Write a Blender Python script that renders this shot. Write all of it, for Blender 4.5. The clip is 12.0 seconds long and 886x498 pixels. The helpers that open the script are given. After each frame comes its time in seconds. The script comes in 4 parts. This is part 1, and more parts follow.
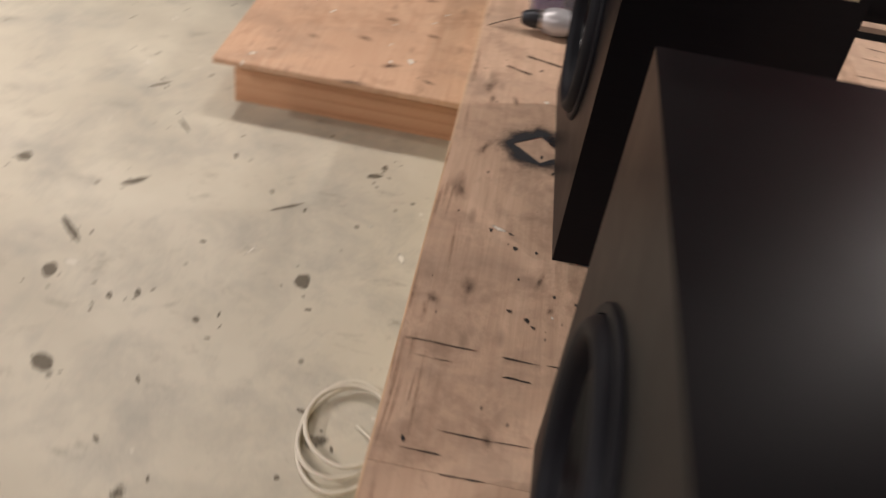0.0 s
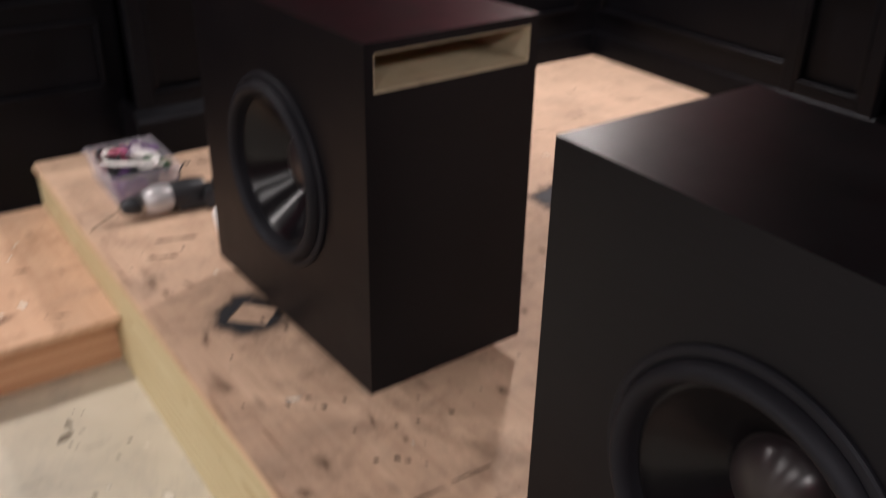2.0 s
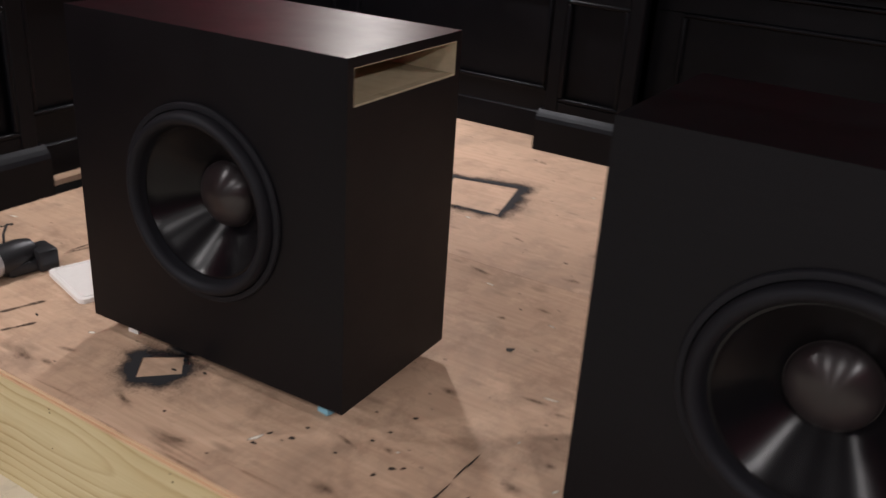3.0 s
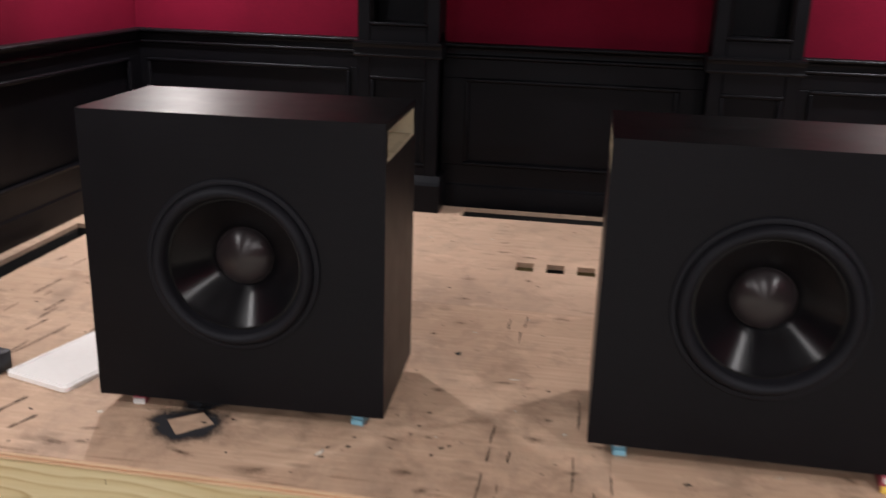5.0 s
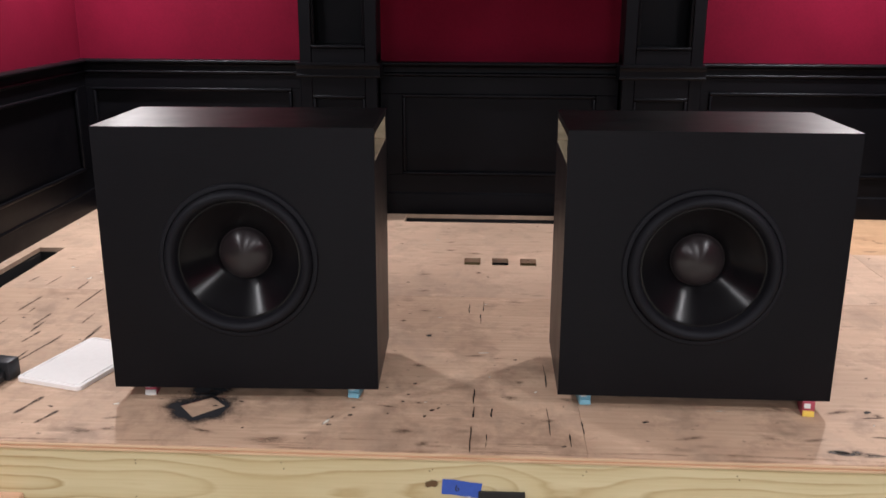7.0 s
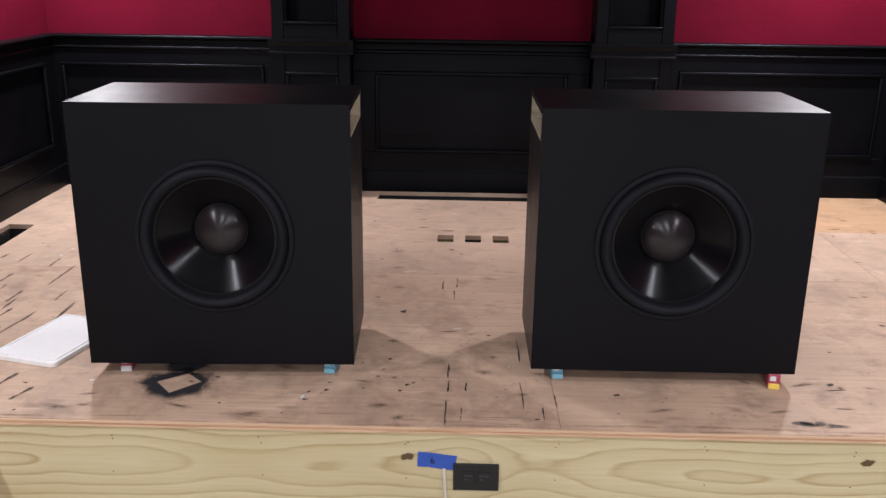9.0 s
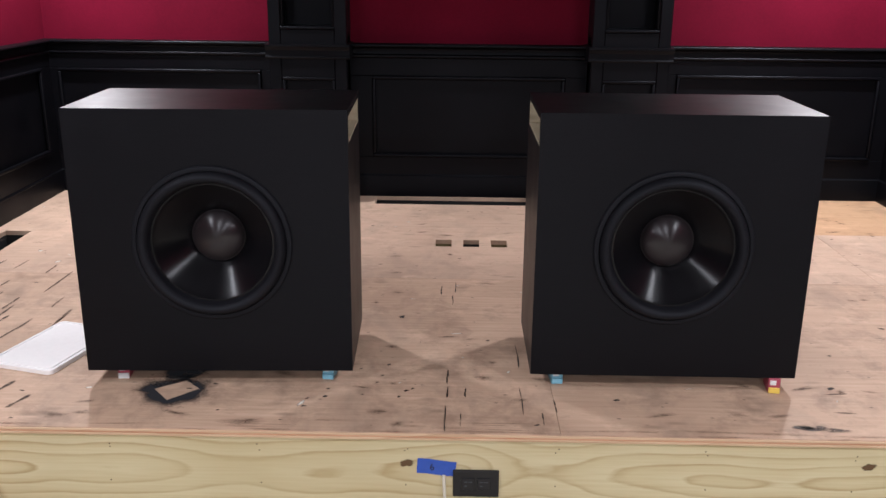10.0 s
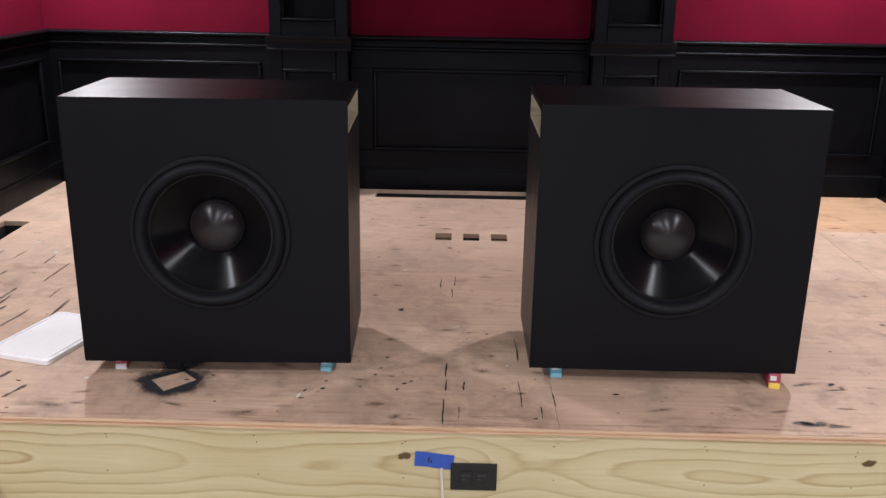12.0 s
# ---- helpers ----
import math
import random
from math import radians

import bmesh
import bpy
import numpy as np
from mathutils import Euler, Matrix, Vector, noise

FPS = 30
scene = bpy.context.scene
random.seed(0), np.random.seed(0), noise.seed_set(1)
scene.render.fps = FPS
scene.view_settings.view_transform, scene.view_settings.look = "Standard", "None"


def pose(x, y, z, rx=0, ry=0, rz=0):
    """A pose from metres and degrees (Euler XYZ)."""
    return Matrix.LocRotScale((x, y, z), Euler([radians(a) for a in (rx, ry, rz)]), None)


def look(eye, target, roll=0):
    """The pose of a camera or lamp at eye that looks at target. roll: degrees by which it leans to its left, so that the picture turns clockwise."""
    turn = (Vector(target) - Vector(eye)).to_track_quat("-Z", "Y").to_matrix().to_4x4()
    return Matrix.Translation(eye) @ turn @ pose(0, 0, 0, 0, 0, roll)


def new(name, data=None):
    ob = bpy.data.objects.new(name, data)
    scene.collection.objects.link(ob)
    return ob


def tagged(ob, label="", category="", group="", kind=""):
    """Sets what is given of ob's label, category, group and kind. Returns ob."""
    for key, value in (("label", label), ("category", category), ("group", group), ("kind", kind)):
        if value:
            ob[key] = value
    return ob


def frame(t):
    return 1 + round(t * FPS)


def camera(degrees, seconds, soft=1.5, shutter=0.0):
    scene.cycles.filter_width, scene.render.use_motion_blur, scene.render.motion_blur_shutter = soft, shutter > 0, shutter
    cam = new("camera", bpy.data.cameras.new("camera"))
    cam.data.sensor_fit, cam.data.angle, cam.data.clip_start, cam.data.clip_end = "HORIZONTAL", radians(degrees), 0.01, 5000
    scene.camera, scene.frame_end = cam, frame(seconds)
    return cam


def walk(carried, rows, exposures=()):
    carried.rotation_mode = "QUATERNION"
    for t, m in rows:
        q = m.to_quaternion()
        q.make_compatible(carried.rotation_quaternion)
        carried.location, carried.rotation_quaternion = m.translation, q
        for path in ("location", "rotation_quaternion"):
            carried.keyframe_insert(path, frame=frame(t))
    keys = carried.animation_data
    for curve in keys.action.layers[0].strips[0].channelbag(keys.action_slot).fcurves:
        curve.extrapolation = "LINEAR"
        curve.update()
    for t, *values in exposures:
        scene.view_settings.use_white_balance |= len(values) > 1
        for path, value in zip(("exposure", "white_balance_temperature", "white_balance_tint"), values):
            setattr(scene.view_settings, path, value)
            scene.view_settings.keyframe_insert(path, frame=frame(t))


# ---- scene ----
cam = camera(51.9, 12.0, soft=1.5, shutter=0.8)
# mid line between the boxes is x = 0, stage edge y = 0, stage top z = 0
PATH = [
    (0, (1.211, 0.113, 1.208), (-0.343, 0.046, -0.049), 9.5),
    (0.5, (1.168, -0.098, 1.122), (-0.461, 0.132, -0.016), 5.7),
    (1, (1.14, -0.251, 1.14), (-0.389, 0.467, 0.07), 7.2),
    (1.5, (1.11, -0.42, 1.175), (-0.335, 0.519, 0.16), 2.1),
    (2, (1.041, -0.47, 1.177), (-0.405, 0.544, 0.238), 1.1),
    (2.5, (0.902, -0.677, 1.106), (-0.286, 0.751, 0.363), -0.1),
    (2.7, (0.833, -0.796, 1.096), (-0.263, 0.689, 0.328), 1.6),
    (4.3, (0.201, -1.406, 1.107), (-0.179, 0.446, 0.456), 1.4),
    (4.5, (0.199, -1.486, 1.108), (-0.203, 0.381, 0.516), -0.0),
    (5, (0.187, -1.661, 1.116), (-0.119, 0.219, 0.507), 1.8),
    (5.5, (0.122, -1.81, 1.111), (-0.007, 0.088, 0.494), 0.9),
    (6, (0.048, -1.927, 1.118), (-0.092, -0.016, 0.544), 1.7),
    (6.5, (0.032, -1.997, 1.121), (-0.052, -0.067, 0.606), 0.2),
    (7, (0.034, -2.013, 1.113), (-0.066, -0.094, 0.556), 0.2),
    (9, (0.021, -2.04, 1.116), (-0.012, -0.133, 0.514), 0.8),
    (9.5, (0.02, -2.023, 1.109), (-0.006, -0.114, 0.513), 0.6),
    (10, (0.017, -2.03, 1.117), (-0.01, -0.121, 0.523), 0.6),
    (10.5, (0.02, -2.027, 1.107), (-0.008, -0.115, 0.519), 0.7),
    (11, (0.023, -2.029, 1.107), (-0.011, -0.118, 0.52), 0.5),
    (11.5, (0.018, -2.031, 1.112), (-0.011, -0.121, 0.519), 0.9),
    (12, (0.02, -2.019, 1.104), (-0.008, -0.113, 0.501), 1.0),
]
EXPOSURES = ((0.0, 0.05, 7200, 12), (0.5, 0.04, 7200, 12), (1.0, 0.11, 7050, 13), (1.5, 0.20, 7000, 13), (2.0, 0.22, 6950, 13), (2.5, 0.02, 6850, 12),
             (4.5, 0.10, 6800, 10), (5.0, 0.22, 6750, 10), (6.0, 0.30, 6600, 10), (7.0, 0.31, 6500, 10), (9.0, 0.35, 6150, 10), (12.0, 0.35, 6150, 10))
walk(cam, [(t, look(eye, aim, roll)) for t, eye, aim, roll in PATH], EXPOSURES)

# ---- world, lamps, exposure ----
world = bpy.data.worlds.new("world")
scene.world = world
world.use_nodes = True
world.node_tree.nodes["Background"].inputs[0].default_value = (0.02, 0.018, 0.016, 1)
world.node_tree.nodes["Background"].inputs[1].default_value = 0.3

LAMPS = ((-1.64, 2.02, 1.05), (1.74, 1.98, 1.05), (-1.75, -0.40, 0.30), (1.83, -0.38, 0.30),
         (-1.72, -1.60, 0.80), (1.83, -1.60, 0.88), (-0.70, -3.60, 1.8), (0.70, -3.60, 1.8))
CEIL = 1.89
LAMP_W = 33.0
WARM = (0.975, 0.94, 0.93)


# ---- materials ----
def nodes_of(name):
    m = bpy.data.materials.new(name)
    m.use_nodes = True
    nt = m.node_tree
    return m, nt, nt.nodes["Principled BSDF"]


def add(nt, kind, **values):
    n = nt.nodes.new(kind)
    for key, v in values.items():
        n.inputs[key.replace("_", " ")].default_value = v
    return n


def coords(nt, scale=(1, 1, 1), rot=(0, 0, 0), spread=0.0):
    tc = nt.nodes.new("ShaderNodeTexCoord")
    mp = nt.nodes.new("ShaderNodeMapping")
    mp.inputs["Scale"].default_value = scale
    mp.inputs["Rotation"].default_value = rot
    nt.links.new(tc.outputs["Object"], mp.inputs["Vector"])
    if spread:
        oi = nt.nodes.new("ShaderNodeObjectInfo")
        mu = nt.nodes.new("ShaderNodeMath")
        mu.operation = "MULTIPLY"
        mu.inputs[1].default_value = spread
        nt.links.new(oi.outputs["Random"], mu.inputs[0])
        cb = nt.nodes.new("ShaderNodeCombineXYZ")
        for a in range(3):
            nt.links.new(mu.outputs[0], cb.inputs[a])
        nt.links.new(cb.outputs[0], mp.inputs["Location"])
    return mp.outputs["Vector"]


def ramp(nt, fac, stops):
    r = nt.nodes.new("ShaderNodeValToRGB")
    while len(r.color_ramp.elements) < len(stops):
        r.color_ramp.elements.new(0.5)
    for el, (p, c) in zip(r.color_ramp.elements, stops):
        el.position = p
        el.color = (*c, 1) if len(c) == 3 else c
    nt.links.new(fac, r.inputs["Fac"])
    return r.outputs["Color"]


def noise_tex(nt, vec, scale, detail=4.0, rough=0.55, distort=0.0):
    n = add(nt, "ShaderNodeTexNoise", Scale=scale, Detail=detail, Roughness=rough, Distortion=distort)
    nt.links.new(vec, n.inputs["Vector"])
    return n.outputs["Fac"]


def mix(nt, fac, a, b, mode="MIX"):
    n = nt.nodes.new("ShaderNodeMix")
    n.data_type = "RGBA"
    n.blend_type = mode
    for sock, v in ((n.inputs[0], fac), (n.inputs[6], a), (n.inputs[7], b)):
        if isinstance(v, bpy.types.NodeSocket):
            nt.links.new(v, sock)
        elif isinstance(v, tuple):
            sock.default_value = (*v, 1)
        else:
            sock.default_value = v
    return n.outputs[2]


def bump(nt, p, height, strength=0.2, dist=0.002):
    b = add(nt, "ShaderNodeBump", Strength=strength, Distance=dist)
    nt.links.new(height, b.inputs["Height"])
    nt.links.new(b.outputs["Normal"], p.inputs["Normal"])


def plain(name, colour, rough=0.5, metal=0.0, grain=0.0, spec=0.5, scale=60.0):
    m, nt, p = nodes_of(name)
    v = coords(nt)
    f = noise_tex(nt, v, scale, 5)
    g = noise_tex(nt, v, 4.0, 3)
    dark = tuple(c * (1 - grain) for c in colour)
    lite = tuple(min(1, c * (1 + grain)) for c in colour)
    c1 = ramp(nt, f, [(0.3, dark), (0.7, lite)])
    c2 = mix(nt, 0.35, c1, ramp(nt, g, [(0.3, dark), (0.7, lite)]))
    nt.links.new(c2, p.inputs["Base Color"])
    p.inputs["Roughness"].default_value = rough
    p.inputs["Metallic"].default_value = metal
    p.inputs["Specular IOR Level"].default_value = spec
    return m


def plywood(name, pale, mid, deep, stain, turn=0.0):
    """Sheathing plywood: long grain, patches, football knots and smudges of dirt."""
    m, nt, p = nodes_of(name)
    along = coords(nt, (1.3, 22, 22), (0, 0, turn), 7.0)
    free = coords(nt, (1, 1, 1), (0, 0, turn), 7.0)
    wide = coords(nt, (0.7, 2.6, 2.6), (0, 0, turn), 7.0)
    g = noise_tex(nt, along, 3.0, 7, 0.62, 0.4)
    c = ramp(nt, g, [(0.28, deep), (0.47, mid), (0.68, pale)])
    pa = noise_tex(nt, wide, 2.4, 4, 0.6, 0.6)
    c = mix(nt, ramp(nt, pa, [(0.35, (0, 0, 0)), (0.68, (0.75, 0.75, 0.75))]), c, mid)
    big = noise_tex(nt, free, 1.3, 3)
    c = mix(nt, ramp(nt, big, [(0.42, (0, 0, 0)), (0.72, (0.50, 0.50, 0.50))]), c, stain)
    smut = noise_tex(nt, free, 7.0, 6, 0.7, 0.25)
    c = mix(nt, ramp(nt, smut, [(0.50, (0, 0, 0)), (0.70, (0.74, 0.74, 0.74))]), c, stain)
    haze = noise_tex(nt, coords(nt, (1.6, 0.8, 1), (0, 0, turn + 0.15), 5.0), 3.2, 5, 0.65, 0.3)
    c = mix(nt, ramp(nt, haze, [(0.50, (0, 0, 0)), (0.68, (0.45, 0.45, 0.45))]), c, tuple(0.5 * x + 0.5 * y for x, y in zip(stain, (0.24, 0.20, 0.17))))
    dust = noise_tex(nt, coords(nt, (1.2, 2.0, 1), (0, 0, turn - 0.3), 9.0), 5.0, 6, 0.7, 0.3)
    c = mix(nt, ramp(nt, dust, [(0.56, (0, 0, 0)), (0.72, (0.45, 0.45, 0.45))]), c, tuple(min(1, x * 1.22) for x in pale))
    kn = coords(nt, (3.0, 9.0, 9.0), (0, 0, turn), 7.0)
    vo = add(nt, "ShaderNodeTexVoronoi", Scale=1.6, Randomness=1.0)
    nt.links.new(kn, vo.inputs["Vector"])
    c = mix(nt, ramp(nt, vo.outputs["Distance"], [(0.05, (0.55, 0.55, 0.55)), (0.17, (0, 0, 0))]), c, tuple(x * 0.48 for x in mid))
    dots = add(nt, "ShaderNodeTexVoronoi", Scale=17.0, Randomness=1.0)
    nt.links.new(coords(nt, (0.6, 1.3, 1), (0, 0, turn), 7.0), dots.inputs["Vector"])
    c = mix(nt, ramp(nt, dots.outputs["Distance"], [(0.035, (0.75, 0.75, 0.75)), (0.07, (0, 0, 0))]), c, (0.05, 0.035, 0.03))
    nt.links.new(c, p.inputs["Base Color"])
    p.inputs["Roughness"].default_value = 0.62
    p.inputs["Specular IOR Level"].default_value = 0.35
    bump(nt, p, g, 0.25, 0.0012)
    return m


def pine(name, pale, mid, deep, turn=0.0, rings=4.2, heart=-0.115):
    """A flat-sawn plank, long in x: the face cuts the rings near the heart, so they close in long arches
    about the height `heart` and run straight and narrow above and below it."""
    m, nt, p = nodes_of(name)

    def calc(kind, a, b=None, c=None):
        n = nt.nodes.new("ShaderNodeMath")
        n.operation = kind
        for i, val in enumerate((a, b, c)):
            if isinstance(val, bpy.types.NodeSocket):
                nt.links.new(val, n.inputs[i])
            elif val is not None:
                n.inputs[i].default_value = val
        return n.outputs[0]

    sep = nt.nodes.new("ShaderNodeSeparateXYZ")
    nt.links.new(coords(nt, (1, 1, 1), (0, 0, turn)), sep.inputs[0])
    drift = noise_tex(nt, coords(nt, (0.75, 0.1, 0.25), (0, 0, turn), 3.0), 1.6, 2, 0.4)
    sway = noise_tex(nt, coords(nt, (0.9, 0.1, 0.2), (0, 0, turn), 8.0), 1.3, 2, 0.4)
    waver = noise_tex(nt, coords(nt, (3.0, 1, 16.0), (0, 0, turn), 3.0), 2.2, 4, 0.55)
    high = calc("ADD", calc("SUBTRACT", sep.outputs[2], heart), calc("MULTIPLY_ADD", sway, 0.10, -0.05))
    depth = calc("MULTIPLY_ADD", drift, 0.50, -0.25)
    r = calc("SQRT", calc("ADD", calc("MULTIPLY", high, high), calc("MULTIPLY", depth, depth)))
    r = calc("MULTIPLY_ADD", waver, 0.013, r)
    fr = calc("FRACT", calc("MULTIPLY", r, rings * 6.0))
    c = ramp(nt, fr, [(0.0, pale), (0.35, tuple(0.6 * a + 0.4 * b for a, b in zip(pale, mid))), (0.68, mid), (0.88, deep), (1.0, pale)])
    even = noise_tex(nt, coords(nt, (0.8, 1, 3.0), (0, 0, turn), 5.0), 2.4, 3)
    c = mix(nt, ramp(nt, even, [(0.34, (0.0, 0.0, 0.0)), (0.66, (0.60, 0.60, 0.60))]), c, tuple((2 * a + b) / 3 for a, b in zip(pale, mid)))
    fine = noise_tex(nt, coords(nt, (2.0, 60, 60), (0, 0, turn), 3.0), 3.0, 4)
    c = mix(nt, 0.16, c, ramp(nt, fine, [(0.3, deep), (0.6, pale)]))
    warm = noise_tex(nt, coords(nt, (1.0, 1, 2.0), (0, 0, turn), 2.0), 1.7, 3)
    c = mix(nt, ramp(nt, warm, [(0.45, (0, 0, 0)), (0.75, (0.5, 0.5, 0.5))]), c, tuple(0.75 * a + 0.25 * b for a, b in zip(mid, deep)))
    nt.links.new(c, p.inputs["Base Color"])
    p.inputs["Roughness"].default_value = 0.6
    bump(nt, p, fine, 0.15, 0.001)
    return m


def concrete(name):
    m, nt, p = nodes_of(name)
    v = coords(nt)
    a = noise_tex(nt, v, 1.1, 5, 0.6, 0.5)
    c = ramp(nt, a, [(0.32, (0.42, 0.385, 0.315)), (0.52, (0.53, 0.49, 0.405)), (0.7, (0.62, 0.58, 0.49))])
    b = noise_tex(nt, v, 4.5, 8, 0.7, 0.3)
    c = mix(nt, ramp(nt, b, [(0.47, (0, 0, 0)), (0.68, (0.7, 0.7, 0.7))]), c, (0.34, 0.325, 0.29))
    sm = noise_tex(nt, coords(nt, (2.2, 1, 1), (0, 0, 0.5)), 6.0, 7, 0.75, 0.4)
    c = mix(nt, ramp(nt, sm, [(0.58, (0, 0, 0)), (0.70, (0.55, 0.55, 0.55))]), c, (0.20, 0.175, 0.14))
    pale = noise_tex(nt, coords(nt, (1, 1.6, 1), (0, 0, 0.2)), 9.0, 5, 0.7, 1.2)
    c = mix(nt, ramp(nt, pale, [(0.68, (0, 0, 0)), (0.76, (0.7, 0.7, 0.7))]), c, (0.72, 0.69, 0.62))
    dots = add(nt, "ShaderNodeTexVoronoi", Scale=7.0, Randomness=1.0)
    nt.links.new(coords(nt, (1, 1.3, 1)), dots.inputs["Vector"])
    c = mix(nt, ramp(nt, dots.outputs["Distance"], [(0.04, (0.8, 0.8, 0.8)), (0.085, (0, 0, 0))]), c, (0.15, 0.13, 0.10))
    nt.links.new(c, p.inputs["Base Color"])
    p.inputs["Roughness"].default_value = 0.55
    bump(nt, p, b, 0.12, 0.002)
    return m


def satin_black(name, colour, rough, spec=0.5, orange=0.03):
    """Sprayed or laminated dark surface with faint cloud and fine peel."""
    m, nt, p = nodes_of(name)
    v = coords(nt)
    g = noise_tex(nt, v, 5.0, 4)
    c = ramp(nt, g, [(0.3, tuple(x * 0.8 for x in colour)), (0.7, tuple(x * 1.2 for x in colour))])
    nt.links.new(c, p.inputs["Base Color"])
    r = ramp(nt, noise_tex(nt, v, 9.0, 5), [(0.3, (rough - 0.04,) * 3), (0.7, (rough + 0.05,) * 3)])
    nt.links.new(r, p.inputs["Roughness"])
    p.inputs["Specular IOR Level"].default_value = spec
    p.inputs["Specular Tint"].default_value = (0.80, 0.87, 1.0, 1)
    bump(nt, p, noise_tex(nt, v, 220.0, 2), orange, 0.001)
    return m


def grained_black(name, colour, rough, spec, stretch):
    """Dark wood-grain laminate: faint long grain in x, whose sheen draws out across the grain."""
    m, nt, p = nodes_of(name)
    v = coords(nt)
    g = noise_tex(nt, v, 5.0, 4)
    c = ramp(nt, g, [(0.3, tuple(x * 0.8 for x in colour)), (0.7, tuple(x * 1.2 for x in colour))])
    pores = noise_tex(nt, coords(nt, (3.0, 3.0, 90.0)), 3.0, 4, 0.6)
    c = mix(nt, 0.35, c, ramp(nt, pores, [(0.35, tuple(x * 0.45 for x in colour)), (0.65, tuple(x * 1.6 for x in colour))]))
    nt.links.new(c, p.inputs["Base Color"])
    r = ramp(nt, noise_tex(nt, v, 9.0, 5), [(0.3, (rough - 0.03,) * 3), (0.7, (rough + 0.04,) * 3)])
    nt.links.new(r, p.inputs["Roughness"])
    p.inputs["Specular IOR Level"].default_value = spec
    p.inputs["Specular Tint"].default_value = (0.80, 0.85, 1.0, 1)
    p.inputs["Anisotropic"].default_value = stretch
    p.inputs["Anisotropic Rotation"].default_value = 0.25
    along = nt.nodes.new("ShaderNodeCombineXYZ")
    along.inputs[0].default_value, along.inputs[1].default_value = 0.98, 0.2
    nt.links.new(along.outputs[0], p.inputs["Tangent"])
    bump(nt, p, noise_tex(nt, v, 220.0, 2), 0.04, 0.001)
    return m


def turned_gloss(name, colour, rough, spec, stretch):
    """Dark pressed or spun surface whose highlights draw out along the radius."""
    m, nt, p = nodes_of(name)
    v = coords(nt)
    g = noise_tex(nt, v, 14.0, 4)
    nt.links.new(ramp(nt, g, [(0.3, tuple(x * 0.8 for x in colour)), (0.7, tuple(x * 1.2 for x in colour))]), p.inputs["Base Color"])
    p.inputs["Roughness"].default_value = rough
    p.inputs["Specular IOR Level"].default_value = spec
    p.inputs["Specular Tint"].default_value = (0.92, 0.94, 1.0, 1)
    p.inputs["Anisotropic"].default_value = stretch
    p.inputs["Anisotropic Rotation"].default_value = 0.25
    ta = nt.nodes.new("ShaderNodeTangent")
    ta.direction_type, ta.axis = "RADIAL", "Y"
    nt.links.new(ta.outputs[0], p.inputs["Tangent"])
    return m


def smudge(name, colour, power=0.6, scale=60.0):
    """Soft dirt rubbed into the surface, strongest where the 'paint' attribute is 1."""
    m, nt, p = nodes_of(name)
    at = nt.nodes.new("ShaderNodeAttribute")
    at.attribute_name = "paint"
    v = coords(nt)
    f = ramp(nt, noise_tex(nt, v, scale, 5, 0.65), [(0.30, (0.25,) * 3), (0.68, (1.0,) * 3)])
    mu = nt.nodes.new("ShaderNodeMath")
    mu.operation = "MULTIPLY"
    nt.links.new(f, mu.inputs[0])
    nt.links.new(at.outputs["Fac"], mu.inputs[1])
    m2 = nt.nodes.new("ShaderNodeMath")
    m2.operation = "MULTIPLY"
    m2.inputs[1].default_value = power
    nt.links.new(mu.outputs[0], m2.inputs[0])
    nt.links.new(m2.outputs[0], p.inputs["Alpha"])
    p.inputs["Base Color"].default_value = (*colour, 1)
    p.inputs["Roughness"].default_value = 0.7
    return m


def plaster(name, colour):
    m, nt, p = nodes_of(name)
    v = coords(nt)
    g = noise_tex(nt, v, 3.0, 4)
    c = ramp(nt, g, [(0.3, tuple(x * 0.84 for x in colour)), (0.7, tuple(min(1, x * 1.16) for x in colour))])
    f = noise_tex(nt, v, 90.0, 4, 0.6)
    c = mix(nt, 0.25, c, ramp(nt, f, [(0.35, tuple(x * 0.8 for x in colour)), (0.65, tuple(min(1, x * 1.2) for x in colour))]))
    nt.links.new(c, p.inputs["Base Color"])
    p.inputs["Roughness"].default_value = 0.75
    p.inputs["Specular IOR Level"].default_value = 0.06
    bump(nt, p, f, 0.35, 0.0015)
    return m


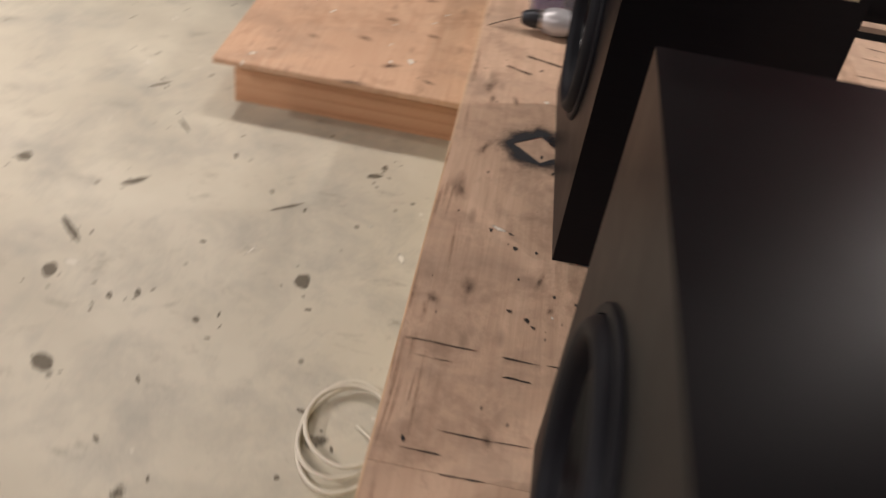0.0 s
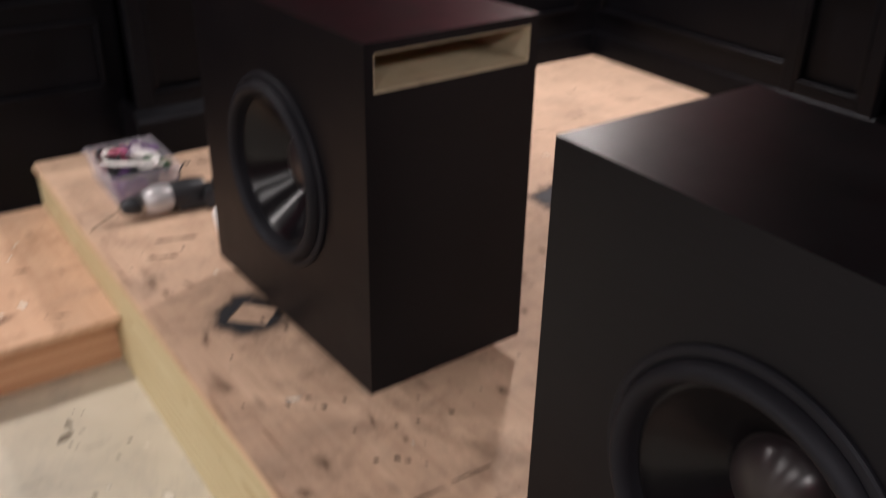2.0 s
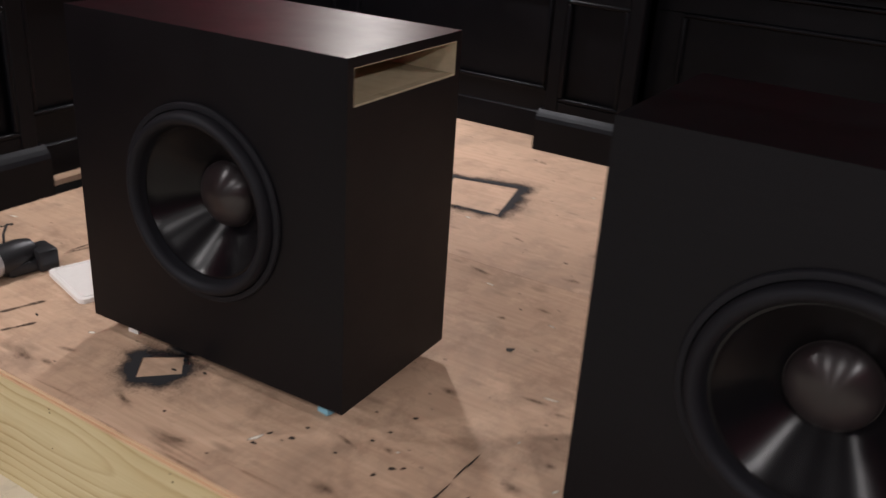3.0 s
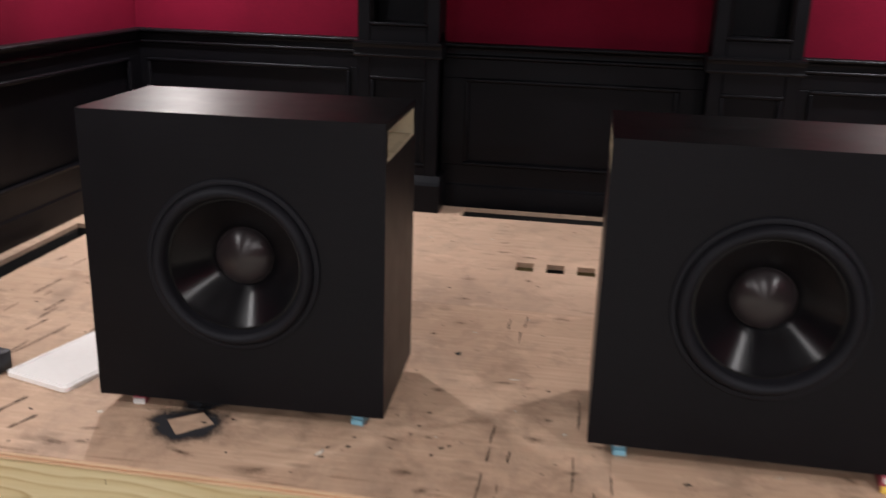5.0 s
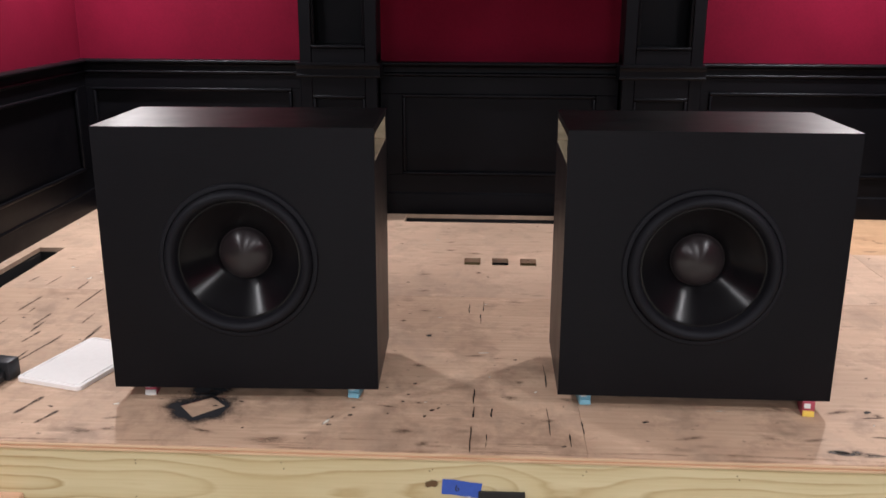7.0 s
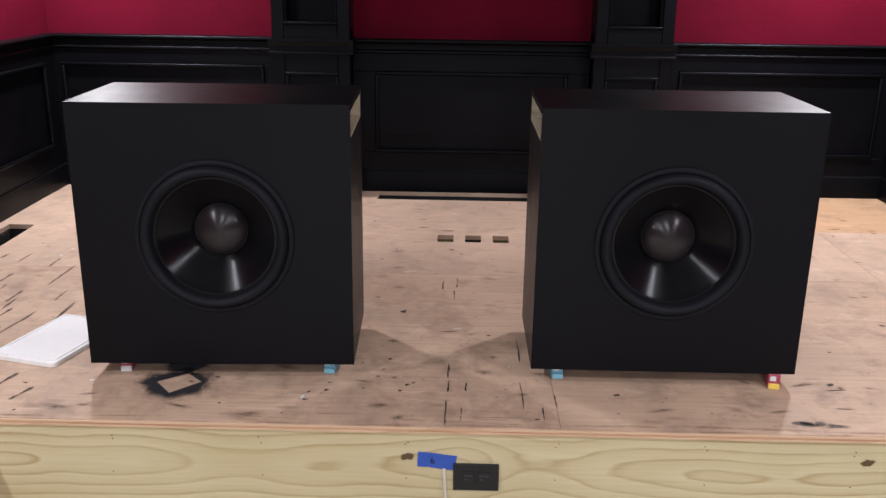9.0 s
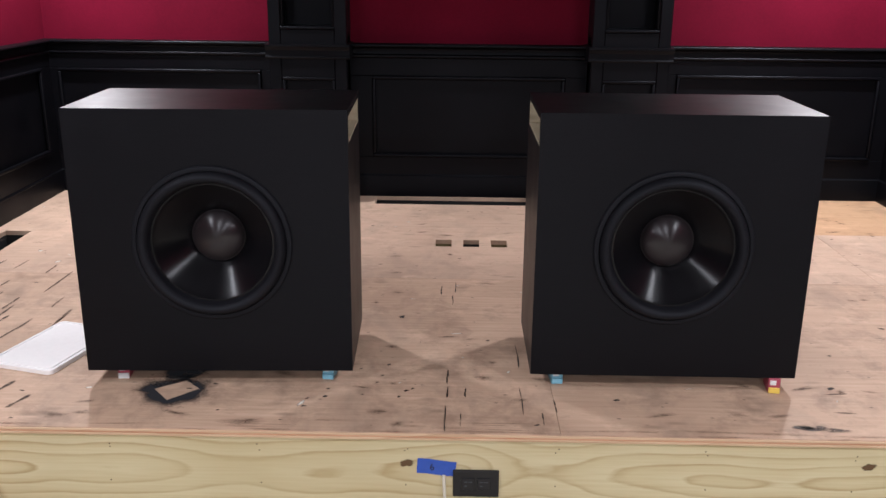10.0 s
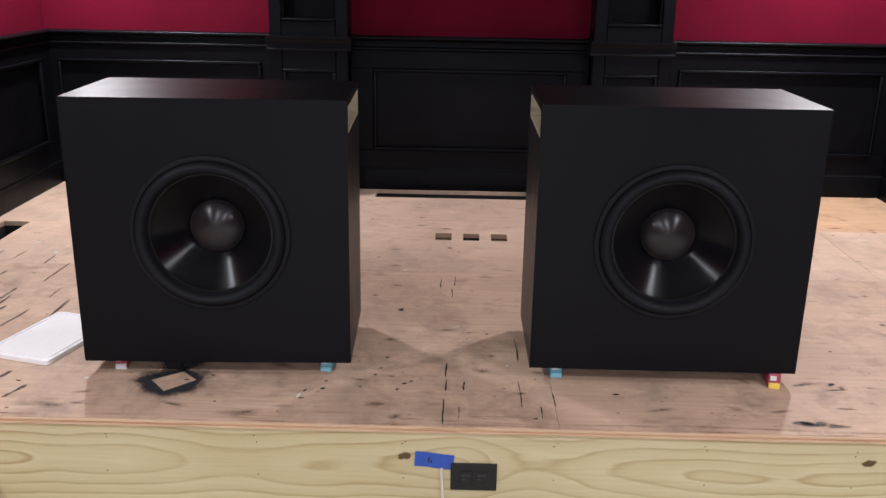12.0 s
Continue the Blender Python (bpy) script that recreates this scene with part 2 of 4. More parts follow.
def spray(name, colour, power=1.0, coarse=26.0):
    """Paint mist: opaque where the 'paint' attribute is 1, gone where it is 0, speckled between."""
    m, nt, p = nodes_of(name)
    at = nt.nodes.new("ShaderNodeAttribute")
    at.attribute_name = "paint"
    v = coords(nt)
    n1 = noise_tex(nt, v, coarse, 5, 0.7)
    n2 = noise_tex(nt, v, 300.0, 2)
    s = nt.nodes.new("ShaderNodeMath")
    s.operation = "ADD"
    nt.links.new(n1, s.inputs[0])
    nt.links.new(n2, s.inputs[1])
    s2 = add(nt, "ShaderNodeMath")
    s2.operation = "MULTIPLY_ADD"
    s2.inputs[1].default_value = 0.9
    s2.inputs[2].default_value = -0.9
    nt.links.new(s.outputs[0], s2.inputs[0])
    s3 = nt.nodes.new("ShaderNodeMath")
    s3.operation = "MULTIPLY_ADD"
    s3.inputs[1].default_value = 1.5 * power
    nt.links.new(at.outputs["Fac"], s3.inputs[0])
    nt.links.new(s2.outputs[0], s3.inputs[2])
    cut = ramp(nt, s3.outputs[0], [(0.3, (0, 0, 0)), (0.95, (1, 1, 1))])
    gate = nt.nodes.new("ShaderNodeMath")
    gate.operation = "GREATER_THAN"
    gate.inputs[1].default_value = 0.02
    nt.links.new(at.outputs["Fac"], gate.inputs[0])
    al = nt.nodes.new("ShaderNodeMath")
    al.operation = "MULTIPLY"
    nt.links.new(cut, al.inputs[0])
    nt.links.new(gate.outputs[0], al.inputs[1])
    nt.links.new(al.outputs[0], p.inputs["Alpha"])
    p.inputs["Base Color"].default_value = (*colour, 1)
    p.inputs["Roughness"].default_value = 0.7
    return m


PLY = plywood("plywood", (0.67, 0.48, 0.36), (0.58, 0.40, 0.29), (0.48, 0.32, 0.23), (0.31, 0.205, 0.148))
PLY_BACK = plywood("plywood_back", (0.655, 0.475, 0.365), (0.595, 0.42, 0.315), (0.51, 0.35, 0.255), (0.40, 0.275, 0.205))
PLY_NEW = plywood("plywood_new", (0.66, 0.43, 0.27), (0.60, 0.375, 0.225), (0.51, 0.30, 0.17), (0.44, 0.26, 0.155))
PLY_STEP = plywood("plywood_step", (0.66, 0.45, 0.32), (0.60, 0.385, 0.265), (0.51, 0.305, 0.20), (0.38, 0.23, 0.15), 1.57)
PLY_EDGE = pine("plywood_edge", (0.64, 0.46, 0.31), (0.57, 0.39, 0.25), (0.42, 0.26, 0.15))
PINE = pine("treated_pine", (0.62, 0.55, 0.355), (0.54, 0.455, 0.265), (0.36, 0.255, 0.115), 0.0, 5.8)
STEP_PINE = pine("step_pine", (0.62, 0.37, 0.235), (0.56, 0.31, 0.185), (0.42, 0.20, 0.105), 1.57)
RAW = plywood("raw_birch", (0.54, 0.49, 0.37), (0.49, 0.43, 0.31), (0.43, 0.36, 0.25), (0.36, 0.30, 0.21))
CONCRETE = concrete("concrete")
CABINET = grained_black("cabinet_black", (0.0030, 0.0027, 0.0036), 0.41, 0.18, 0.55)
TRIM = satin_black("trim_black", (0.0026, 0.0025, 0.0036), 0.40, 0.175)
RED = plaster("red_paint", (0.120, 0.0042, 0.0180))
CEIL_PAINT = plaster("ceiling_paint", (0.09, 0.085, 0.085))
RUBBER = satin_black("rubber", (0.0075, 0.0075, 0.010), 0.56, 0.18, 0.02)
CONE = turned_gloss("cone_gloss", (0.004, 0.0038, 0.005), 0.27, 0.25, 0.80)
CAP = turned_gloss("cap_gloss", (0.017, 0.013, 0.015), 0.31, 0.46, 0.8)
VOID = plain("void_black", (0.006, 0.006, 0.007), 0.8, 0, 0.2)
WHITE = plain("white_plastic", (0.87, 0.86, 0.87), 0.4, 0, 0.03)
CABLE = plain("cable_cream", (0.62, 0.58, 0.50), 0.45, 0, 0.08)
PLATE = plain("plate_black", (0.006, 0.006, 0.008), 0.4, 0, 0.1)
SLOT = plain("socket_grey", (0.045, 0.05, 0.06), 0.5, 0, 0.1)
TAPE = plain("tape_blue", (0.030, 0.085, 0.42), 0.6, 0, 0.12)
INK = spray("ink_black", (0.018, 0.015, 0.015), 0.80, 150.0)
INK_BROWN = smudge("stain_brown", (0.13, 0.08, 0.058), 0.85, 70.0)
INK_LINE = spray("ink_line", (0.020, 0.016, 0.015), 0.78, 45.0)
INK_GREY = spray("stain_grey", (0.12, 0.11, 0.105), 0.55, 60.0)
CON_STAIN = spray("stain_concrete", (0.15, 0.13, 0.10), 0.66, 60.0)
CON_PALE = spray("smear_pale", (0.74, 0.71, 0.64), 0.7)
INK_SCUFF = smudge("scuff_dark", (0.045, 0.028, 0.022), 1.1, 80.0)
EDGE_WEAR = smudge("edge_wear", (0.33, 0.17, 0.10), 0.5, 50.0)
KNOT = spray("knot_brown", (0.11, 0.060, 0.025), 0.9)
NAIL = plain("nail_dark", (0.10, 0.075, 0.05), 0.5, 0.3, 0.2)
MIST = spray("paint_mist", (0.018, 0.019, 0.024))
MIST_GREY = spray("paint_mist_grey", (0.045, 0.048, 0.058), 0.85)
CARD_BLUE = plain("card_blue", (0.22, 0.50, 0.66), 0.5, 0, 0.12)
CARD_WHITE = plain("card_white", (0.75, 0.78, 0.80), 0.5, 0, 0.05)
CARD_RED = plain("card_red", (0.40, 0.07, 0.11), 0.5, 0, 0.12)
CARD_YELLOW = plain("card_yellow", (0.85, 0.62, 0.12), 0.5, 0, 0.1)
BOX_OLIVE = plain("junction_box_tan", (0.16, 0.125, 0.055), 0.6, 0, 0.3)
TOOL_BLACK = satin_black("tool_black", (0.015, 0.015, 0.017), 0.45)
TOOL_GREY = plain("tool_silver", (0.50, 0.50, 0.53), 0.34, 0.4, 0.06)
STEEL = plain("steel", (0.45, 0.44, 0.43), 0.3, 1.0, 0.1)
PURPLE = plain("purple_plastic", (0.10, 0.03, 0.16), 0.4, 0, 0.1)
PINK = plain("pink_plastic", (0.62, 0.16, 0.26), 0.4, 0, 0.1)
GREEN = plain("green_plastic", (0.03, 0.10, 0.05), 0.4, 0, 0.1)
MAROON = plain("maroon_plastic", (0.16, 0.02, 0.05), 0.4, 0, 0.1)


def clear_plastic(name):
    m, nt, p = nodes_of(name)
    p.inputs["Base Color"].default_value = (0.70, 0.68, 0.78, 1)
    p.inputs["Roughness"].default_value = 0.22
    p.inputs["IOR"].default_value = 1.3
    p.inputs["Alpha"].default_value = 0.24
    f = noise_tex(nt, coords(nt), 8.0, 4)
    nt.links.new(ramp(nt, f, [(0.3, (0.18,) * 3), (0.7, (0.32,) * 3)]), p.inputs["Roughness"])
    return m


CLEAR = clear_plastic("clear_plastic")


def lamp_glow(name):
    m, nt, p = nodes_of(name)
    p.inputs["Base Color"].default_value = (0.9, 0.85, 0.75, 1)
    p.inputs["Emission Color"].default_value = (*WARM, 1)
    p.inputs["Emission Strength"].default_value = 9.0
    return m


GLOW = lamp_glow("lamp_glow")


# ---- mesh helpers ----
def smooth_angle(me, degrees=35):
    me.shade_smooth() if hasattr(me, "shade_smooth") else None
    me.set_sharp_from_angle(angle=radians(degrees))


def finish(name, bm, material, smooth=False):
    me = bpy.data.meshes.new(name)
    bmesh.ops.recalc_face_normals(bm, faces=bm.faces)
    bm.to_mesh(me)
    bm.free()
    for mt in material if isinstance(material, (list, tuple)) else [material]:
        me.materials.append(mt)
    if smooth:
        smooth_angle(me)
    return me


def part(name, bm, material, parent, label="", smooth=False):
    ob = new(name, finish(name, bm, material, smooth))
    ob.parent = parent
    if label:
        tagged(ob, label)
    return ob


def thing(name, label, category, group="", kind="", at=None):
    ob = new(name)
    ob.empty_display_size = 0.05
    if at is not None:
        ob.matrix_basis = at
    return tagged(ob, label, category, group, kind)


def mesh_thing(name, bm, material, label, category, group="", kind="", smooth=False):
    return tagged(new(name, finish(name, bm, material, smooth)), label, category, group, kind)


def block(a, b, bevel=0.0, bm=None, seg=1):
    own = bmesh.new()
    bmesh.ops.create_cube(own, size=1)
    for v in own.verts:
        v.co = [(a[i] + b[i]) / 2 + v.co[i] * (b[i] - a[i]) for i in range(3)]
    if bevel:
        bmesh.ops.bevel(own, geom=list(own.edges), offset=bevel, segments=seg, affect="EDGES", profile=0.5)
    if bm is None:
        return own
    join(bm, own)
    return bm


def join(bm, other):
    me = bpy.data.meshes.new("join")
    other.to_mesh(me)
    other.free()
    bm.from_mesh(me)
    bpy.data.meshes.remove(me)


def moved(bm, m):
    bmesh.ops.transform(bm, matrix=m, verts=bm.verts)
    return bm


def lathe(profile, steps=96):
    """Turns (radius, depth) pairs round the y axis; depth runs along -y."""
    bm = bmesh.new()
    rings = []
    for r, d in profile:
        if r < 1e-5:
            rings.append([bm.verts.new((0, -d, 0))])
        else:
            rings.append([bm.verts.new((r * math.cos(2 * math.pi * i / steps), -d, r * math.sin(2 * math.pi * i / steps))) for i in range(steps)])
    for a, b in zip(rings, rings[1:]):
        for i in range(steps):
            k = (i + 1) % steps
            if len(a) == 1:
                bm.faces.new((a[0], b[i], b[k]))
            elif len(b) == 1:
                bm.faces.new((a[i], b[0], a[k]))
            else:
                bm.faces.new((a[i], b[i], b[k], a[k]))
    return bm


def sheet(x0, x1, y0, y1, z0, z1, holes=(), bevel=0.0):
    """A flat board with square holes through it."""
    xs = sorted({x0, x1, *[min(max(v, x0), x1) for h in holes for v in h[:2]]})
    ys = sorted({y0, y1, *[min(max(v, y0), y1) for h in holes for v in h[2:]]})
    bm = bmesh.new()
    grid = {}

    def vert(x, y, z):
        key = (x, y, z)
        if key not in grid:
            grid[key] = bm.verts.new(key)
        return grid[key]

    solid = {}
    for i in range(len(xs) - 1):
        for j in range(len(ys) - 1):
            cx, cy = (xs[i] + xs[i + 1]) / 2, (ys[j] + ys[j + 1]) / 2
            solid[i, j] = not any(h[0] < cx < h[1] and h[2] < cy < h[3] for h in holes)
    for (i, j), full in solid.items():
        if not full:
            continue
        a, b, c, d = xs[i], xs[i + 1], ys[j], ys[j + 1]
        bm.faces.new([vert(a, c, z1), vert(b, c, z1), vert(b, d, z1), vert(a, d, z1)])
        bm.faces.new([vert(a, d, z0), vert(b, d, z0), vert(b, c, z0), vert(a, c, z0)])
        for di, dj, p, q in ((-1, 0, (a, d), (a, c)), (1, 0, (b, c), (b, d)), (0, -1, (a, c), (b, c)), (0, 1, (b, d), (a, d))):
            if not solid.get((i + di, j + dj), False):
                bm.faces.new([vert(*p, z0), vert(*q, z0), vert(*q, z1), vert(*p, z1)])
    return bm


def tube(points, radius, steps=10, closed=False):
    """A round cord through points."""
    bm = bmesh.new()
    rings = []
    n = len(points)
    for i, p in enumerate(points):
        p = Vector(p)
        a = Vector(points[i - 1] if i or closed else points[0])
        b = Vector(points[(i + 1) % n] if i < n - 1 or closed else points[-1])
        t = (b - a).normalized()
        side = t.cross(Vector((0, 0, 1)))
        side = side.normalized() if side.length > 0.05 else t.cross(Vector((1, 0, 0))).normalized()
        up = side.cross(t)
        rings.append([bm.verts.new(p + radius * (math.cos(k * 2 * math.pi / steps) * side + math.sin(k * 2 * math.pi / steps) * up)) for k in range(steps)])
    for i in range(n if closed else n - 1):
        a, b = rings[i], rings[(i + 1) % n]
        for k in range(steps):
            bm.faces.new((a[k], a[(k + 1) % steps], b[(k + 1) % steps], b[k]))
    if not closed:
        bm.faces.new(rings[0])
        bm.faces.new(rings[-1])
    return bm


def blot(bm, x, y, z, length, width, turn, rnd, ragged=0.28, n=14, soft=False):
    """One ragged mark with a fading rim, long along its own axis."""
    lay = bm.verts.layers.float.get("paint") or bm.verts.layers.float.new("paint")
    ca, sa = math.cos(turn), math.sin(turn)
    wob = [1 + rnd.uniform(-ragged, ragged) for k in range(n)]
    wob = [(wob[k - 1] + 2 * wob[k] + wob[(k + 1) % n]) / 4 for k in range(n)]
    rings = []
    mid = bm.verts.new((x, y, z))
    mid[lay] = 1.0
    for grow, val in ((0.45, 0.72), (0.9, 0.30), (1.5, 0.0)) if soft else ((0.75, 0.95), (1.0, 0.55), (1.35, 0.0)):
        ring = []
        for k in range(n):
            a = 2 * math.pi * k / n
            u, w = math.cos(a) * length / 2 * wob[k] * grow, math.sin(a) * width / 2 * wob[k] * grow
            v = bm.verts.new((x + u * ca - w * sa, y + u * sa + w * ca, z))
            v[lay] = min(1.0, val * (0.95 + 0.7 * noise.noise((x * 15, y * 15, 7.7)))) if val < 0.99 else val
            ring.append(v)
        rings.append(ring)
    for k in range(n):
        m = (k + 1) % n
        bm.faces.new((mid, rings[0][k], rings[0][m]))
        for p, q in zip(rings, rings[1:]):
            bm.faces.new((p[k], q[k], q[m], p[m]))


# ---- shell: floor, ceiling, walls ----
X0, X1, YB, YF, ZF = -2.013, 2.165, 2.505, -6.2, -0.330
tagged(new("floor", finish("floor", block((X0 - 0.12, YF - 0.12, ZF - 0.1), (X1 + 0.12, YB + 0.12, ZF)), CONCRETE)),
       "pale stained concrete floor with drips and grey smears", "floor", kind="structure")
tagged(new("ceiling", finish("ceiling", block((X0 - 0.12, YF - 0.12, CEIL), (X1 + 0.12, YB + 0.12, CEIL + 0.1)), CEIL_PAINT)),
       "dark painted ceiling with recessed lamps", "ceiling", kind="structure")


def wall(name, a, b, label):
    return tagged(new(name, finish(name, block(a, b), RED)), label, "wall", kind="structure")


WALL_TEXT = "crimson painted wall above black panelled wainscot"
wall_back = wall("wall_back", (X0 - 0.12, YB, ZF), (X1 + 0.12, YB + 0.12, CEIL), WALL_TEXT)
wall_left = wall("wall_left", (X0 - 0.12, YF, ZF), (X0, YB, CEIL), WALL_TEXT)
wall_right = wall("wall_right", (X1, YF, ZF), (X1 + 0.12, YB, CEIL), WALL_TEXT)
wall_front = wall("wall_front", (X0 - 0.12, YF - 0.12, ZF), (X1 + 0.12, YF, CEIL), "plain crimson painted wall")

# (u, v, z) frames: u runs along the wall, v stands out into the room
FRAMES = {
    "back": Matrix(((1, 0, 0, 0), (0, -1, 0, YB), (0, 0, 1, 0), (0, 0, 0, 1))),
    "left": Matrix(((0, 1, 0, X0), (1, 0, 0, 0), (0, 0, 1, 0), (0, 0, 0, 1))),
    "right": Matrix(((0, -1, 0, X1), (1, 0, 0, 0), (0, 0, 1, 0), (0, 0, 0, 1))),
}


def bar(side, u0, u1, profile):
    """A moulding: the (v, z) profile drawn out from u0 to u1."""
    bm = bmesh.new()
    ends = [[bm.verts.new((u, v, z)) for v, z in profile] for u in (u0, u1)]
    bm.faces.new(ends[0])
    bm.faces.new(ends[1][::-1])
    n = len(profile)
    for i in range(n):
        k = (i + 1) % n
        bm.faces.new((ends[0][i], ends[1][i], ends[1][k], ends[0][k]))
    return moved(bm, FRAMES[side])


def slab(side, u0, u1, v0, v1, z0, z1, bevel=0.0, seg=1):
    return moved(block((u0, v0, z0), (u1, v1, z1), bevel, seg=seg), FRAMES[side])


def nose(v, z, r, start=-90, end=90, n=8):
    """Points round a half-round edge whose middle stands at (v, z)."""
    return [(v + r * math.cos(radians(start + (end - start) * k / n)), z + r * math.sin(radians(start + (end - start) * k / n))) for k in range(n + 1)]


def rail_profile(v, z):
    """Chair rail: a small astragal, a flat band, a cove and a rounded cap."""
    return ([(v - 0.004, z - 0.074), (v + 0.008, z - 0.074)] + nose(v + 0.016, z - 0.060, 0.0085) + [(v + 0.008, z - 0.050), (v + 0.007, z - 0.034)]
            + [(v + 0.007 + 0.019 * (1 - math.cos(radians(15 * k))), z - 0.034 + 0.017 * math.sin(radians(15 * k))) for k in range(1, 7)]
            + nose(v + 0.031, z - 0.0085, 0.0085) + [(v - 0.004, z + 0.001)])


def base_profile(v, z0, z1):
    return [(v - 0.004, z0), (v + 0.016, z0), (v + 0.016, z1 - 0.030)] + nose(v + 0.0115, z1 - 0.024, 0.005, -40) + [(v + 0.008, z1 - 0.014)] + nose(v + 0.003, z1 - 0.005, 0.005, -40) + [(v - 0.004, z1)]


def panel_frame(side, u0, u1, z0, z1, v, parent):
    """A raised bead round a sunk panel: four strips."""
    w, h = 0.016, 0.012
    for a, b, c, d in ((u0, u1, z1 - w, z1), (u0, u1, z0, z0 + w), (u0, u0 + w, z0 + w, z1 - w), (u1 - w, u1, z0 + w, z1 - w)):
        part("panel_moulding", slab(side, a, b, v - 0.006, v + h, c, d, 0.0055, 3), TRIM, parent, smooth=True)


def wainscot(side, parent, u0, u1, z0, panels, v=0.0, rail=0.757, base=0.128):
    """Black boarding: backing, base, rails and stiles round sunk panels, and a chair rail. panels: (u0, u1, z0, z1)."""
    part("wainscot_backing", slab(side, u0, u1, v - 0.002, v + 0.008, z0, rail - 0.03), TRIM, parent)
    rows = sorted({(p[2], p[3]) for p in panels})
    z = z0 + 0.02
    for lo, hi in rows:
        part("wainscot_rail", slab(side, u0, u1, v + 0.006, v + 0.020, z, lo, 0.002), TRIM, parent)
        cut = sorted(p[:2] for p in panels if p[2] == lo)
        edge = u0
        for a, b in cut + [(u1, u1)]:
            if a - edge > 0.01:
                part("wainscot_stile", slab(side, edge, a, v + 0.006, v + 0.020, lo, hi, 0.002), TRIM, parent)
            edge = b
        z = hi
    part("wainscot_rail", slab(side, u0, u1, v + 0.006, v + 0.020, z, rail - 0.06, 0.002), TRIM, parent)
    for a, b, lo, hi in panels:
        panel_frame(side, a, b, lo, hi, v + 0.020, parent)
    part("baseboard", bar(side, u0, u1, base_profile(v + 0.012, z0, base)), TRIM, parent, smooth=True)
    part("chair_rail", bar(side, u0, u1, rail_profile(v + 0.008, rail)), TRIM, parent, "black moulded chair rail", True)


def pilaster(side, parent_label, u0, u1, z0, depth=0.172, group="panelled pilasters"):
    """A boxed black column on a plinth with a sunk panel below the rail and a tall niche above it."""
    t = thing("pilaster", parent_label, "pilaster", group)
    w = 0.056
    part("plinth", bar(side, u0 - 0.022, u1 + 0.022, [(0, z0), (depth + 0.028, z0), (depth + 0.028, 0.125), (depth + 0.022, 0.14), (depth + 0.012, 0.152), (depth, 0.165), (0, 0.165)]), TRIM, t)
    part("core", slab(side, u0, u1, 0, 0.03, z0, CEIL), TRIM, t)
    part("lower_core", slab(side, u0, u1, 0.03, depth - 0.05, z0, 0.80), TRIM, t)
    for a, b in ((u0, u0 + w), (u1 - w, u1)):
        part("stile", slab(side, a, b, 0.03, depth, 0.16, CEIL - 0.002, 0.003), TRIM, t)
    for lo, hi in ((0.16, 0.205), (0.604, 0.826)):
        part("cross_rail", slab(side, u0 + w, u1 - w, depth - 0.052, depth - 0.002, lo, hi, 0.003), TRIM, t)
    part("lower_panel", slab(side, u0 + w, u1 - w, depth - 0.052, depth - 0.030, 0.205, 0.604), TRIM, t)
    panel_frame(side, u0 + w, u1 - w, 0.205, 0.606, depth - 0.012, t)
    part("niche_sill", slab(side, u0 + w, u1 - w, 0.031, depth + 0.006, 0.826, 0.840, 0.005, 3), TRIM, t, smooth=True)
    for a, b in ((u0 + w, u0 + w + 0.014), (u1 - w - 0.014, u1 - w)):
        part("niche_bead", slab(side, a, b, depth - 0.03, depth - 0.008, 0.840, CEIL - 0.004, 0.004, 2), TRIM, t, smooth=True)
    prof = [(0.0, 0.690), (depth + 0.008, 0.690), (depth + 0.012, 0.698), (depth + 0.008, 0.706), (depth + 0.008, 0.730), (depth + 0.016, 0.742), (depth + 0.022, 0.748), (depth + 0.022, 0.758), (0.0, 0.760)]
    part("band", bar(side, u0 - 0.016, u1 + 0.016, prof), TRIM, t)
    return t


PT = "black painted wooden pilaster with sunk panels and moulded band"
COL_L, COL_R = (-0.875, -0.509), (0.645, 1.011)
pilaster("back", PT, *COL_L, 0.0)
pilaster("back", PT, *COL_R, 0.0)
pilaster("left", PT, 0.335, 0.715, 0.0, 0.165)
pilaster("left", PT, -1.62, -1.24, ZF, 0.165)
wainscot("back", wall_back, X0 + 0.001, COL_L[0], 0.0, [(-1.955, -0.950, 0.205, 0.620)])
wainscot("back", wall_back, COL_L[1], COL_R[0], 0.0, [(-0.40, 0.54, 0.202, 0.602)], v=0.03)
wainscot("back", wall_back, COL_R[1], X1 - 0.001, 0.0, [(1.085, 2.075, 0.205, 0.620)])
wainscot("left", wall_left, 0.715, YB - 0.021, 0.0, [(0.80, 2.37, 0.215, 0.628)])
wainscot("left", wall_left, -1.24, 0.335, ZF, [(-1.15, -0.48, 0.21, 0.44), (-0.40, 0.285, 0.21, 0.44), (-1.15, 0.285, 0.50, 0.632)], base=-0.13)
wainscot("left", wall_left, YF + 0.02, -1.62, ZF, [(-3.0, -1.72, 0.0, 0.60), (-4.5, -3.1, 0.0, 0.60), (-6.0, -4.6, 0.0, 0.60)], base=-0.16)
wainscot("right", wall_right, 0.0, YB - 0.021, 0.0, [(0.10, 2.37, 0.215, 0.628)])
wainscot("right", wall_right, YF + 0.02, 0.0, ZF, [(-1.6, -0.1, 0.0, 0.60), (-3.2, -1.7, 0.0, 0.60), (-4.6, -3.3, 0.0, 0.60), (-6.0, -4.7, 0.0, 0.60)], base=-0.16)

